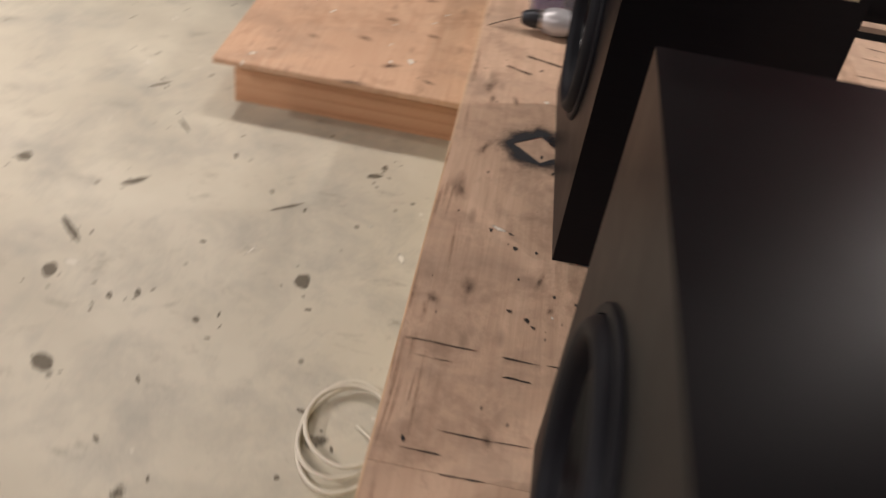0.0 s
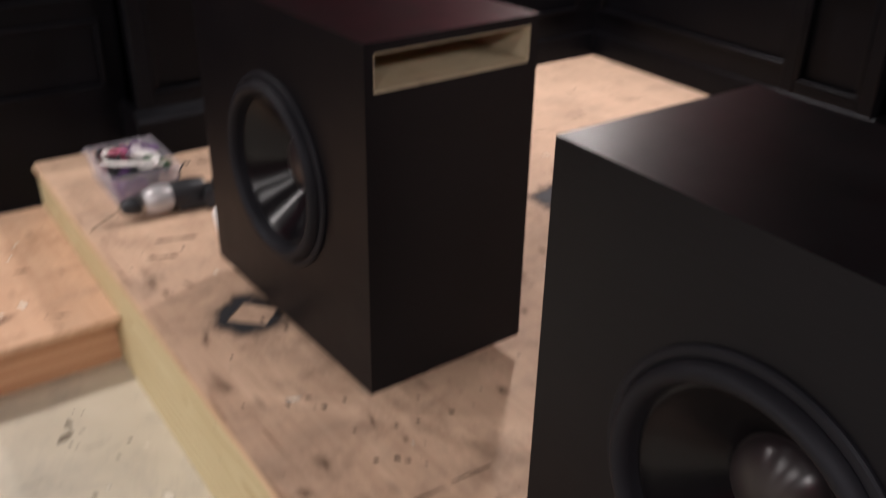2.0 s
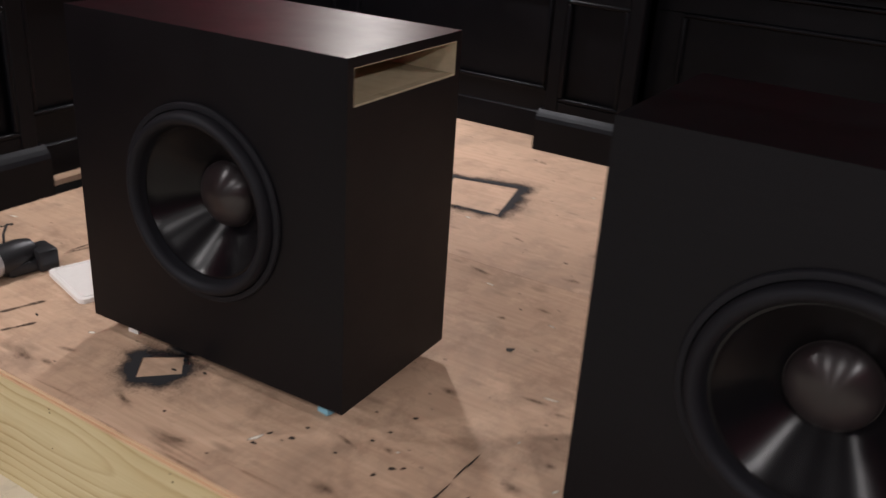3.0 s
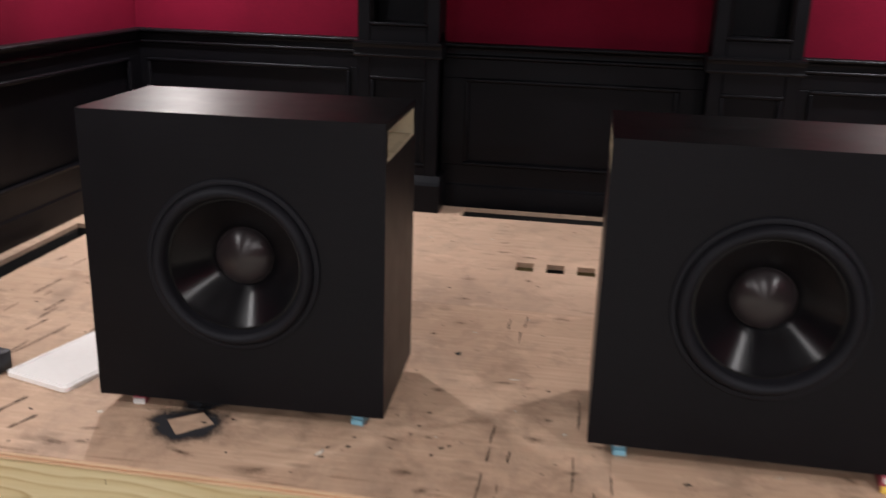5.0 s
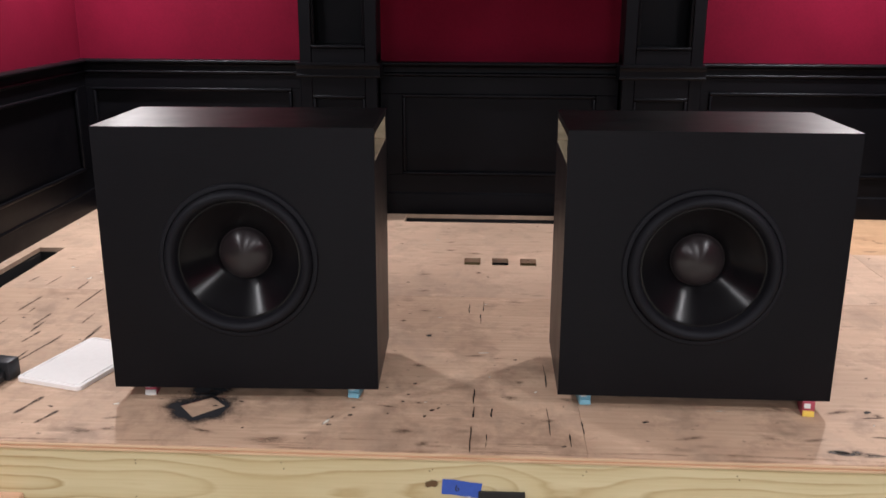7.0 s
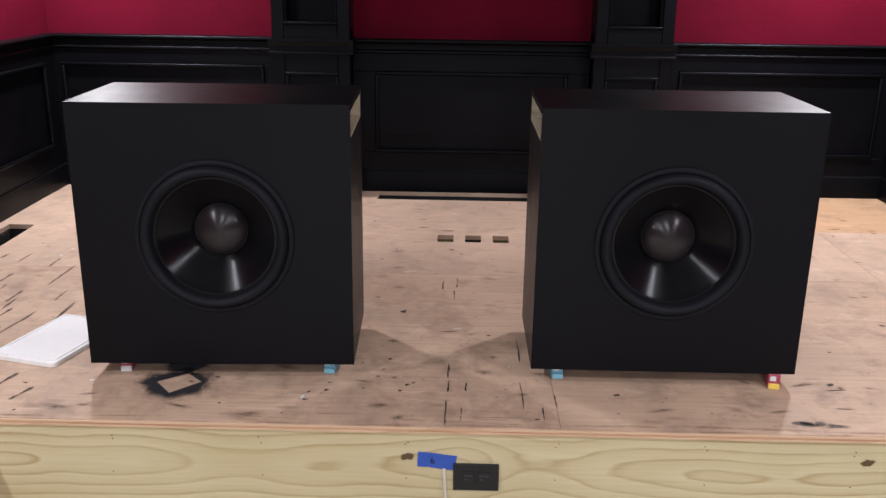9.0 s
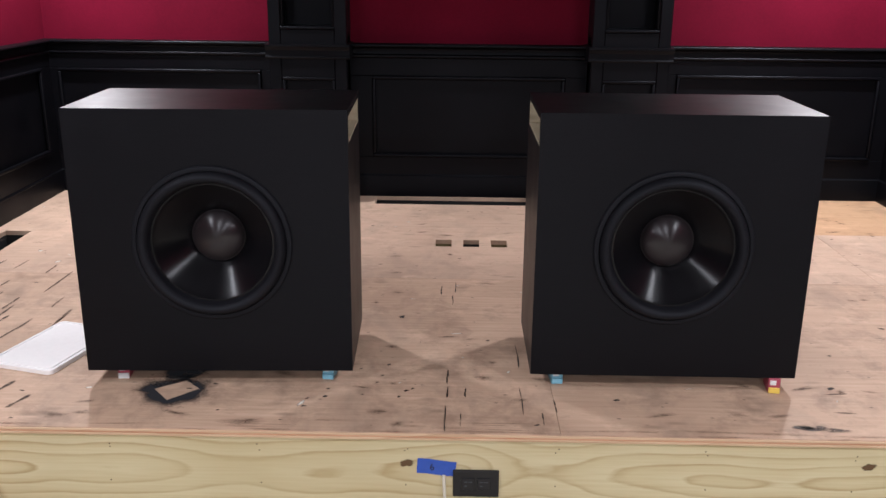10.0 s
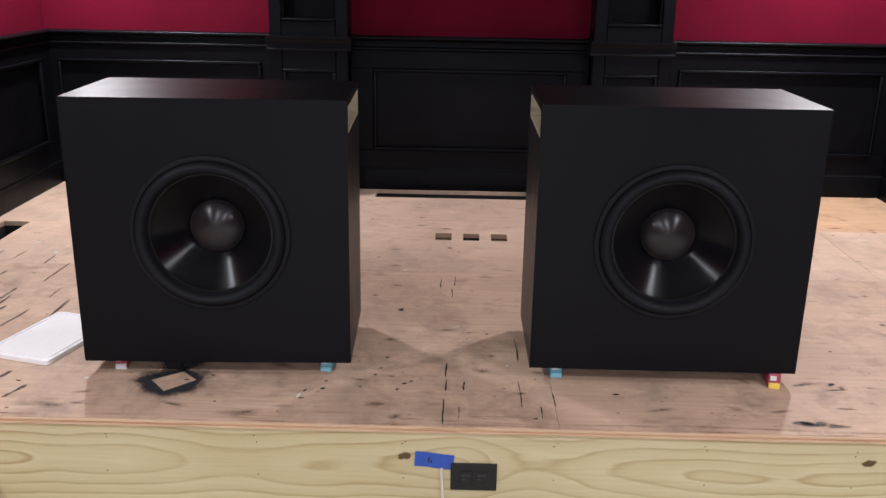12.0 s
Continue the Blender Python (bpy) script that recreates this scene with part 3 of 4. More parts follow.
# recessed ceiling lamps in two rows
for x, y, share in LAMPS:
    if share:
        t = thing("ceiling_lamp", "round recessed ceiling lamp with warm glowing lens", "ceiling lamp", "recessed ceiling lamps", at=pose(x, y, CEIL))
        part("trim_ring", moved(lathe([(0.052, -0.002), (0.053, 0.006), (0.072, 0.004), (0.074, 0.0), (0.074, -0.002)], 40), pose(0, 0, 0, 90)), WHITE, t, smooth=True)
        part("lens", moved(lathe([(0.051, 0.001), (0.0, 0.001)], 40), pose(0, 0, 0, 90)), GLOW, t)
        ld = bpy.data.lights.new("downlight", "AREA")
        ld.shape, ld.size, ld.energy, ld.color, ld.spread = "DISK", 0.13, LAMP_W * share, WARM, radians(178)
        lo = new("downlight", ld)
        lo.parent = t
        lo.matrix_basis = pose(0, 0, -0.012)

# ---- stage ----
stage = thing("stage", "low plywood stage with a treated pine front board", "stage", kind="structure")
VENT = (-1.937, -1.822, 0.62, 1.735)
SLOT_B = (-0.382, 0.42, 2.292, 2.442)
CUTS = [(cx - 0.034, cx + 0.034, 1.596, 1.694) for cx in (-0.033, 0.084, 0.201)]
SX0, SX1, SYB, SYF = -2.003, 2.160, 2.485, 0.008
g = 0.0005
boards = [
    (SX0, 0.288 - g, SYF, 1.185 - g, PLY), (0.288 + g, SX1, SYF, 1.185 - g, PLY),
    (SX0, 0.62 - g, 1.185 + g, SYB, PLY_BACK), (0.62 + g, 1.60 - g, 1.185 + g, SYB, PLY_BACK),
    (1.60 + g, SX1, 1.185 + g, 1.846 - g, PLY_BACK), (1.60 + g, SX1, 1.846 + g, SYB, PLY_NEW),
]
for x0, x1, y0, y1, mt in boards:
    hs = [h for h in [VENT, SLOT_B, *CUTS] if h[0] < x1 and h[1] > x0 and h[2] < y1 and h[3] > y0]
    part("plywood_sheet", sheet(x0, x1, y0, y1, -0.019, 0.0, hs), mt, stage)
for z0, z1, y0, mt in ((-0.0190, -0.0132, SYF - 0.0035, PLY_EDGE), (-0.0130, -0.0078, SYF - 0.0022, STEP_PINE), (-0.0076, -0.0022, SYF - 0.0042, PLY_EDGE)):
    part("ply", block((SX0, y0, z0), (SX1, SYF + 0.0005, z1), 0.0008), mt, stage, "laminated edge of the plywood deck")
part("front_board", block((SX0, 0.014, ZF), (SX1, 0.052, -0.0195), 0.002), PINE, stage, "yellowish treated pine board with knots and nail holes")
part("side_joist", block((SX0, 0.06, ZF), (SX0 + 0.04, SYB, -0.02)), PINE, stage)
part("side_joist", block((SX1 - 0.04, 0.06, ZF), (SX1, SYB, -0.02)), PINE, stage)
for cx in (-0.77, 0.45, 1.15):
    part("joist", block((cx - 0.019, 0.06, ZF), (cx + 0.019, SYB, -0.02)), PINE, stage)
rnd = random.Random(5)
nail = finish("nail", moved(lathe([(0.0, 0.0012), (0.0016, 0.0010), (0.0019, 0.0)], 10), pose(0, 0, 0)), NAIL)
for k in range(-3, 6):
    for z in (-0.046, -0.057, -0.150):
        o = new("nail", nail)
        o.parent = stage
        o.matrix_basis = pose(-0.475 + 0.3775 * k + rnd.uniform(-0.006, 0.006), 0.0138, z + rnd.uniform(-0.004, 0.004))
for kx, kz, s in ((-0.098, -0.090, 0.017), (1.066, -0.078, 0.014)):
    bm = bmesh.new()
    blot(bm, 0, 0, 0, s * 2, s * 1.3, 0.3, rnd, 0.5, 18)
    part("knot", moved(bm, pose(kx, 0.0128, kz, 90)), KNOT, stage)

# cut-outs in the deck
t = tagged(new("floor_vent", finish("floor_vent", block((VENT[0], VENT[2], -0.16), (VENT[1], VENT[3], -0.14)), VOID)), "open black vent slot in the plywood deck", "vent")
for a, b in (((VENT[0] - 0.004, VENT[2], -0.16), (VENT[0], VENT[3], -0.021)), ((VENT[1], VENT[2], -0.16), (VENT[1] + 0.004, VENT[3], -0.021)),
             ((VENT[0], VENT[2] - 0.004, -0.16), (VENT[1], VENT[2], -0.021)), ((VENT[0], VENT[3], -0.16), (VENT[1], VENT[3] + 0.004, -0.021))):
    part("duct_wall", block(a, b), VOID, t)
t = tagged(new("floor_vent", finish("floor_vent", block((SLOT_B[0], SLOT_B[2], -0.16), (SLOT_B[1], SLOT_B[3], -0.14)), VOID)), "long black vent slot along the panelled wall", "vent")
for a, b in (((SLOT_B[0] - 0.004, SLOT_B[2], -0.16), (SLOT_B[0], SLOT_B[3], -0.021)), ((SLOT_B[1], SLOT_B[2], -0.16), (SLOT_B[1] + 0.004, SLOT_B[3], -0.021)),
             ((SLOT_B[0], SLOT_B[2] - 0.004, -0.16), (SLOT_B[1], SLOT_B[2], -0.021)), ((SLOT_B[0], SLOT_B[3], -0.16), (SLOT_B[1], SLOT_B[3] + 0.004, -0.021))):
    part("duct_wall", block(a, b), VOID, t)
for i, (x0, x1, y0, y1) in enumerate(CUTS):
    mt = VOID if i == 1 else BOX_OLIVE
    t = thing("floor_box", "empty black electrical box sunk in the deck" if i == 1 else "tan electrical box with wire ends sunk in the deck", "electrical box", "floor boxes")
    part("bottom", block((x0, y0, -0.05), (x1, y1, -0.045)), mt, t)
    for a, b in (((x0 - 0.002, y0 - 0.002, -0.05), (x0, y1 + 0.002, -0.02)), ((x1, y0 - 0.002, -0.05), (x1 + 0.002, y1 + 0.002, -0.02)),
                 ((x0, y0 - 0.002, -0.05), (x1, y0, -0.02)), ((x0, y1, -0.05), (x1, y1 + 0.002, -0.02))):
        part("side", block(a, b), mt, t)
    if i != 1:
        for dy in (0.03, 0.06):
            part("wire", tube([(x0 + 0.008, y0 + dy, -0.040), (x0 + 0.03, y0 + dy + 0.008, -0.028), (x1 - 0.008, y0 + dy - 0.004, -0.036)], 0.0035, 8), NAIL, t, smooth=True)

# ---- low step beside the stage ----
step = thing("step", "low plywood step with an orange pine riser", "step")
part("tread", block((-1.985, -0.765, -0.171), (-1.155, 0.0135, -0.149), 0.003), PLY_STEP, step, "scuffed plywood tread with dark knots")
part("riser", block((-1.262, -0.722, ZF), (-1.226, 0.0135, -0.171), 0.002), STEP_PINE, step, "orange pine riser board")
part("side_board", block((-1.98, -0.722, ZF), (-1.262, -0.686, -0.171), 0.002), STEP_PINE, step)
part("back_board", block((-1.98, -0.686, ZF), (-1.945, 0.0135, -0.171), 0.002), STEP_PINE, step)

# ---- subwoofers ----
BW, BD, BH, BT = 0.727, 0.392, 0.722, 0.019
DRV_Z = BH / 2 + 0.005


def baffle(cx, cz, hole, steps=96):
    """The front board with its round cut-out, bevelled on the outer rim."""
    bm = bmesh.new()
    out, rim = [], []
    w, h = BW / 2, BH
    for k in range(steps):
        a = 2 * math.pi * k / steps
        c, s = math.cos(a), math.sin(a)
        q = min((w - (cx if c > 0 else -cx)) / abs(c) if abs(c) > 1e-6 else 9, ((h - cz) if s > 0 else cz) / abs(s) if abs(s) > 1e-6 else 9)
        out.append((cx + c * q, cz + s * q))
        rim.append((cx + c * hole, cz + s * hole))
    for cxy in ((-w, 0), (w, 0), (w, h), (-w, h)):
        i = min(range(steps), key=lambda k: (out[k][0] - cxy[0]) ** 2 + (out[k][1] - cxy[1]) ** 2)
        out[i] = cxy
    loops = []
    for pts, y in ((out, 0.0), (rim, 0.0), (rim, BT), (out, BT)):
        loops.append([bm.verts.new((x, y, z)) for x, z in pts])
    for a, b in zip(loops, loops[1:] + loops[:1]):
        for k in range(steps):
            n = (k + 1) % steps
            bm.faces.new((a[k], a[n], b[n], b[k]))
    return bm


def subwoofer(side, at, label):
    """side: +1 where the slot port opens towards +x, -1 towards -x. Local origin: middle of the front's lower edge."""
    s = side
    t = thing("subwoofer", label, "subwoofer", "pair of subwoofers", at=at)

    def sx(a, b):
        return (min(a * s, b * s), max(a * s, b * s))

    def pan(name, x, y, z, mt, bev=0.0, lab=""):
        return part(name, block((x[0], y[0], z[0]), (x[1], y[1], z[1]), bev), mt, t, lab)

    w = BW / 2
    part("front_baffle", baffle(0.0, DRV_Z, 0.192), CABINET, t)
    pan("top_panel", (-w, w), (BT, BD), (BH - BT, BH), CABINET)
    pan("bottom_panel", (-w, w), (BT, BD), (0, BT), CABINET)
    pan("back_panel", (-w, w), (BD - BT, BD), (BT, BH - BT), CABINET)
    pan("closed_side", sx(-w, -w + BT), (BT, BD - BT), (BT, BH - BT), CABINET)
    port_lo = BH - BT - 0.067
    pan("port_side", sx(w - BT, w), (BT, BD - BT), (BT, port_lo - 0.004), CABINET)
    pan("port_sill", sx(w - BT, w - 0.0008), (BT, BD - BT), (port_lo - 0.004, port_lo), RAW, 0, "raw wooden sill of the slot port")
    inner = sx(-w + BT + 0.10, w - 0.001)
    pan("port_floor", sx(-w + BT + 0.10, w - BT), (BT, BD - BT), (port_lo - BT, port_lo - 0.0005), RAW, 0, "raw wooden floor of the slot port")
    pan("port_lining", inner, (BT - 0.001, BT + 0.002), (port_lo, BH - BT), RAW, 0, "raw wooden lining of the slot port")
    pan("port_lining", inner, (BD - BT - 0.002, BD - BT + 0.001), (port_lo, BH - BT), RAW, 0)
    pan("port_lining", inner, (BT + 0.002, BD - BT - 0.002), (BH - BT - 0.002, BH - BT + 0.001), RAW, 0)
    pan("port_lining", sx(-w + BT + 0.094, -w + BT + 0.10), (BT, BD - BT), (port_lo, BH - BT), RAW, 0)
    d = pose(0, 0, DRV_Z)
    ring = [(0.190, -0.004), (0.2115, 0.0), (0.2115, 0.004), (0.209, 0.0075), (0.203, 0.009), (0.1985, 0.0085), (0.1975, 0.004), (0.190, 0.004)]
    part("gasket_ring", moved(lathe(ring), d), RUBBER, t, "matt black ring round the driver", True)
    roll = [(0.1985, 0.004)] + [(0.181 + 0.0155 * math.cos(a), 0.004 + 0.022 * math.sin(a)) for a in [math.pi * k / 14 for k in range(15)]] + [(0.163, -0.004), (0.160, -0.006)]
    part("surround", moved(lathe(roll), d), RUBBER, t, "fat rubber half-roll surround", True)
    cone = [(0.163, -0.003), (0.158, -0.003), (0.155, -0.007)] + [(0.155 - 0.085 * k / 12, -0.007 - 0.078 * k / 12) for k in range(1, 13)]
    part("cone", moved(lathe(cone, 128), d), CONE, t, "glossy black cone", True)
    cap = [(0.0725, -0.084), (0.0725, -0.080)] + [(0.0715 * math.cos(a), -0.080 + 0.036 * math.sin(a)) for a in [math.pi / 2 * k / 14 for k in range(0, 14)]] + [(0.0, -0.044)]
    part("dust_cap", moved(lathe(cap, 96), d), CAP, t, "glossy domed dust cap", True)
    part("basket", moved(lathe([(0.19, -0.008), (0.17, -0.12), (0.06, -0.17), (0.0, -0.17)], 48), d), VOID, t)
    return t


LIFT = 0.043
subwoofer(1, pose(-0.6255, 0.2615, LIFT, 0, 0, 2.0), "dark espresso subwoofer with round driver standing on small cartons")
subwoofer(-1, pose(0.5925, 0.2715, LIFT, 0, 0, 0.0), "dark espresso subwoofer cabinet with its slot port facing its twin")


# small cartons that carry the boxes
def carton(x, y, turn, sleeve, tip, label, w=0.032, d=0.075):
    t = thing("carton", label, "carton", "cartons under the subwoofers", at=pose(x, y, 0, 0, 0, turn))
    part("sleeve", block((-w / 2, 0.006, 0), (w / 2, d, LIFT - 0.0005), 0.0015), sleeve, t)
    part("flap", block((-w / 2 + 0.001, -0.0005, 0.001), (w / 2 - 0.001, 0.006, LIFT * 0.38), 0.001), tip, t)
    part("label_strip", block((-w / 2 + 0.004, 0.002, LIFT * 0.56), (w / 2 - 0.012, 0.006, LIFT - 0.006), 0.0005), CARD_WHITE, t)


carton(-0.908, 0.288, 6, CARD_RED, CARD_WHITE, "small red and white carton under a subwoofer corner")
carton(-0.337, 0.304, -6, CARD_BLUE, CARD_BLUE, "small light blue carton under a subwoofer corner")
carton(0.308, 0.300, 5, CARD_BLUE, CARD_BLUE, "small light blue carton under a subwoofer corner")
carton(0.900, 0.262, -8, CARD_RED, CARD_YELLOW, "small red and yellow carton under a subwoofer corner")
for cx in (-0.93, -0.36, 0.31, 0.88):
    carton(cx, 0.54, 0, CARD_RED if abs(cx) > 0.5 else CARD_BLUE, CARD_WHITE, "small carton under the rear of a subwoofer")

# ---- socket plate, tape and lead on the stage front ----
plate = thing("socket_plate", "black double socket plate on the pine board", "socket")
part("plate", block((0.0195, 0.006, -0.180), (0.1365, 0.014, -0.104), 0.002), PLATE, plate)
for cx in (0.058, 0.098):
    face = part("socket", block((cx - 0.0165, 0.003, -0.159), (cx + 0.0165, 0.007, -0.125), 0.0012), PLATE, plate)
    for dx, dz, wx, wz in ((-0.006, 0.007, 0.0045, 0.0016), (0.006, 0.007, 0.0045, 0.0016), (-0.006, -0.004, 0.0035, 0.0016)):
        part("contact_slot", block((cx + dx - wx, 0.0022, -0.142 + dz - wz), (cx + dx + wx, 0.0032, -0.142 + dz + wz)), SLOT, face)
tape = thing("tape", "strip of blue masking tape marked 6", "tape", at=pose(-0.024, 0.0115, -0.100, 0, 6, 0))
bm = bmesh.new()
rim = [(-0.049, 0.021), (-0.02, 0.0225), (0.02, 0.021), (0.051, 0.0215), (0.050, 0.006), (0.0515, -0.019), (0.02, -0.0205), (-0.02, -0.019), (-0.047, -0.021), (-0.0485, 0.0)]
lo = [bm.verts.new((x, 0, z)) for x, z in rim]
hi = [bm.verts.new((x, 0.0012, z)) for x, z in rim]
bm.faces.new(lo)
bm.faces.new(hi[::-1])
for k in range(len(rim)):
    n = (k + 1) % len(rim)
    bm.faces.new((lo[k], lo[n], hi[n], hi[k]))
part("strip", bm, TAPE, tape)
cu = bpy.data.curves.new("digit", "FONT")
cu.body, cu.size, cu.align_x, cu.align_y = "6", 0.026, "CENTER", "CENTER"
cu.materials.append(TOOL_BLACK)
digit = new("digit", cu)
digit.parent = tape
digit.matrix_basis = pose(-0.010, -0.0008, 0.0, 90, 0, 0) @ pose(0, 0, 0, 0, 0, 14)
lead = mesh_thing("lead", tube([(-0.004, 0.009, -0.120), (-0.003, 0.008, -0.145), (-0.0005, 0.0075, -0.19), (0.002, 0.0075, -0.25), (0.0, 0.004, -0.300), (-0.01, -0.02, ZF + 0.005), (-0.04, -0.06, ZF + 0.0045)], 0.0042, 10), CABLE,
                  "cream lead hanging down the pine board", "cable", smooth=True)

# ---- coil of cream cable on the concrete ----
pts = []
for k in range(150):
    a = 2 * math.pi * k / 48 + 1.1
    r = 0.150 - 0.012 * (k / 48) + 0.008 * math.sin(2.3 * a)
    pts.append((-0.015 + r * 0.98 * math.cos(a) + 0.012 * math.sin(k / 31), -0.076 + r * 0.72 * math.sin(a), ZF + 0.0055 + 0.0075 * (k // 48) + 0.003 * math.sin(a * 1.7) ** 2))
pts += [(-0.06, -0.030, ZF + 0.012), (-0.05, -0.015, ZF + 0.006)]
mesh_thing("cable_coil", tube(pts, 0.0052, 10), CABLE, "loose coil of cream cable on the concrete floor", "cable", smooth=True)

# ---- white tray lid on the deck ----
def rounded_slab(w, l, z0, z1, r, steps=6):
    """A flat plate w by l with rounded corners and softened upper edge, centred on the origin."""
    bm = bmesh.new()
    loops = []
    for inset, z in ((0.0, z0), (0.0, z1 - 0.002), (0.0007, z1 - 0.0006), (0.0024, z1)):
        loop = []
        for qx, qy, start in ((1, 1, 0.0), (-1, 1, 0.5), (-1, -1, 1.0), (1, -1, 1.5)):
            for k in range(steps + 1):
                a = math.pi * (start + 0.5 * k / steps)
                loop.append(bm.verts.new((qx * (w / 2 - r) + (r - inset) * math.cos(a), qy * (l / 2 - r) + (r - inset) * math.sin(a), z)))
        loops.append(loop)
    for a, b in zip(loops, loops[1:]):
        for k in range(len(a)):
            n = (k + 1) % len(a)
            bm.faces.new((a[k], a[n], b[n], b[k]))
    bm.faces.new(loops[-1])
    bm.faces.new(loops[0][::-1])
    return bm


lid = thing("tray_lid", "white plastic tray lid lying on the plywood deck", "tray", at=pose(-1.184, 0.492, 0.0, 0, 0, -15.5))
part("panel", rounded_slab(0.224, 0.335, 0.0, 0.013, 0.018), WHITE, lid)
rim_path = []
for qx, qy, start in ((1, 1, 0.0), (-1, 1, 0.5), (-1, -1, 1.0), (1, -1, 1.5)):
    for k in range(6):
        a = math.pi * (start + 0.5 * k / 5)
        rim_path.append((qx * 0.086 + 0.014 * math.cos(a), qy * 0.1415 + 0.014 * math.sin(a), 0.0135))
part("rim", tube(rim_path, 0.0026, 8, True), WHITE, lid, smooth=True)

# ---- clear box of odds and ends ----
bx0, bx1, by0, by1, bh = -1.775, -1.495, 0.132, 0.328, 0.095
tub = thing("plastic_tub", "clear plastic tub full of wires and small hardware", "tub")
part("bottom", block((bx0 + 0.012, by0 + 0.012, 0.0), (bx1 - 0.012, by1 - 0.012, 0.004), 0.001), CLEAR, tub)
for a, b in (((bx0, by0), (bx1, by0)), ((bx1, by0), (bx1, by1)), ((bx1, by1), (bx0, by1)), ((bx0, by1), (bx0, by0))):
    bm = bmesh.new()
    mx, my = (bx0 + bx1) / 2, (by0 + by1) / 2
    vs = []
    for off in (0.0, 0.0022):
        for (px, py), z in ((a, bh), (b, bh), (b, 0.002), (a, 0.002)):
            k = (1.0 if z > 0.05 else 0.91) - off * 6
            vs.append(bm.verts.new((mx + (px - mx) * k, my + (py - my) * k, z)))
    for f in ((0, 1, 2, 3), (7, 6, 5, 4), (0, 4, 5, 1), (1, 5, 6, 2), (2, 6, 7, 3), (3, 7, 4, 0)):
        bm.faces.new([vs[i] for i in f])
    part("wall", bm, CLEAR, tub)
lip = [(bx0 - 0.006, by0 - 0.006, bh), (bx1 + 0.006, by0 - 0.006, bh), (bx1 + 0.006, by1 + 0.006, bh), (bx0 - 0.006, by1 + 0.006, bh)]
part("lip", tube(lip, 0.0045, 8, True), CLEAR, tub, smooth=True)
rnd = random.Random(11)


def loop_cord(name, cx, cy, z, rx, ry, turn, mt, label, turns=1.6, rad=0.004):
    pts = []
    n = int(30 * turns)
    for k in range(n):
        a = 2 * math.pi * k / 30
        u, w = rx * math.cos(a) * (1 - 0.12 * k / n), ry * math.sin(a) * (1 - 0.15 * k / n)
        pts.append((0.010 + cx + u * math.cos(turn) - w * math.sin(turn), cy + 0.020 + u * math.sin(turn) + w * math.cos(turn), z + 0.012 * math.sin(a * 1.3 + turn) + 0.010 * k / n))
    mesh_thing(name, tube(pts, rad, 8), mt, label, "cable", "cords in the tub", smooth=True)


loop_cord("cord", -1.622, 0.198, 0.098, 0.100, 0.062, 0.5, WHITE, "white cord looped in the clear tub", 1.7, 0.0062)
loop_cord("cord", -1.560, 0.235, 0.086, 0.050, 0.036, 1.2, WHITE, "thin white cord curled in the clear tub", 1.3, 0.0042)
loop_cord("cord", -1.700, 0.160, 0.088, 0.055, 0.036, -0.5, TOOL_BLACK, "black cord looped in the clear tub", 2.6, 0.0058)
loop_cord("cord", -1.575, 0.245, 0.072, 0.056, 0.038, 1.2, TOOL_BLACK, "black cord looped in the clear tub", 2.6, 0.0058)
loop_cord("cord", -1.700, 0.250, 0.084, 0.056, 0.036, 0.9, PURPLE, "purple cord looped in the clear tub", 2.4, 0.0055)
loop_cord("cord", -1.585, 0.160, 0.074, 0.054, 0.034, 0.1, TOOL_BLACK, "black cord looped in the clear tub", 2.2, 0.0058)
for x, y, z, a, b, c, tn, mt, nm, lab in (
        (-1.690, 0.180, 0.104, 0.060, 0.016, 0.013, 60, PINK, "pink_clip", "pink plastic clip among wires in a clear tub"),
        (-1.728, 0.205, 0.096, 0.036, 0.016, 0.014, 20, PINK, "pink_fob", "small pink plastic fob in a clear tub"),
        (-1.715, 0.175, 0.062, 0.100, 0.085, 0.058, -15, MAROON, "maroon_case", "maroon plastic case in a clear tub"),
        (-1.580, 0.268, 0.092, 0.095, 0.030, 0.024, 25, GREEN, "green_connector", "dark green connector in a clear tub"),
        (-1.575, 0.175, 0.042, 0.095, 0.090, 0.060, 8, PURPLE, "purple_case", "purple plastic case in a clear tub"),
        (-1.655, 0.235, 0.042, 0.120, 0.085, 0.066, 3, TOOL_BLACK, "black_adapter", "black power adapter in a clear tub"),
        (-1.750, 0.265, 0.086, 0.034, 0.034, 0.020, 40, WHITE, "white_plug", "small white plug in a clear tub"),
        (-1.545, 0.205, 0.090, 0.060, 0.024, 0.018, 70, TOOL_BLACK, "black_plug", "small black plug in a clear tub"),
        (-1.640, 0.150, 0.090, 0.070, 0.022, 0.018, -25, TOOL_BLACK, "black_plug", "small black plug in a clear tub")):
    ob = mesh_thing(nm, block((-a / 2, -b / 2, -c / 2), (a / 2, b / 2, c / 2), min(b, c) * 0.22, seg=2), mt, lab, "small part", smooth=True)
    ob.matrix_basis = pose(x + 0.010, y + 0.020, z, rnd.uniform(-14, 14), rnd.uniform(-14, 14), tn)

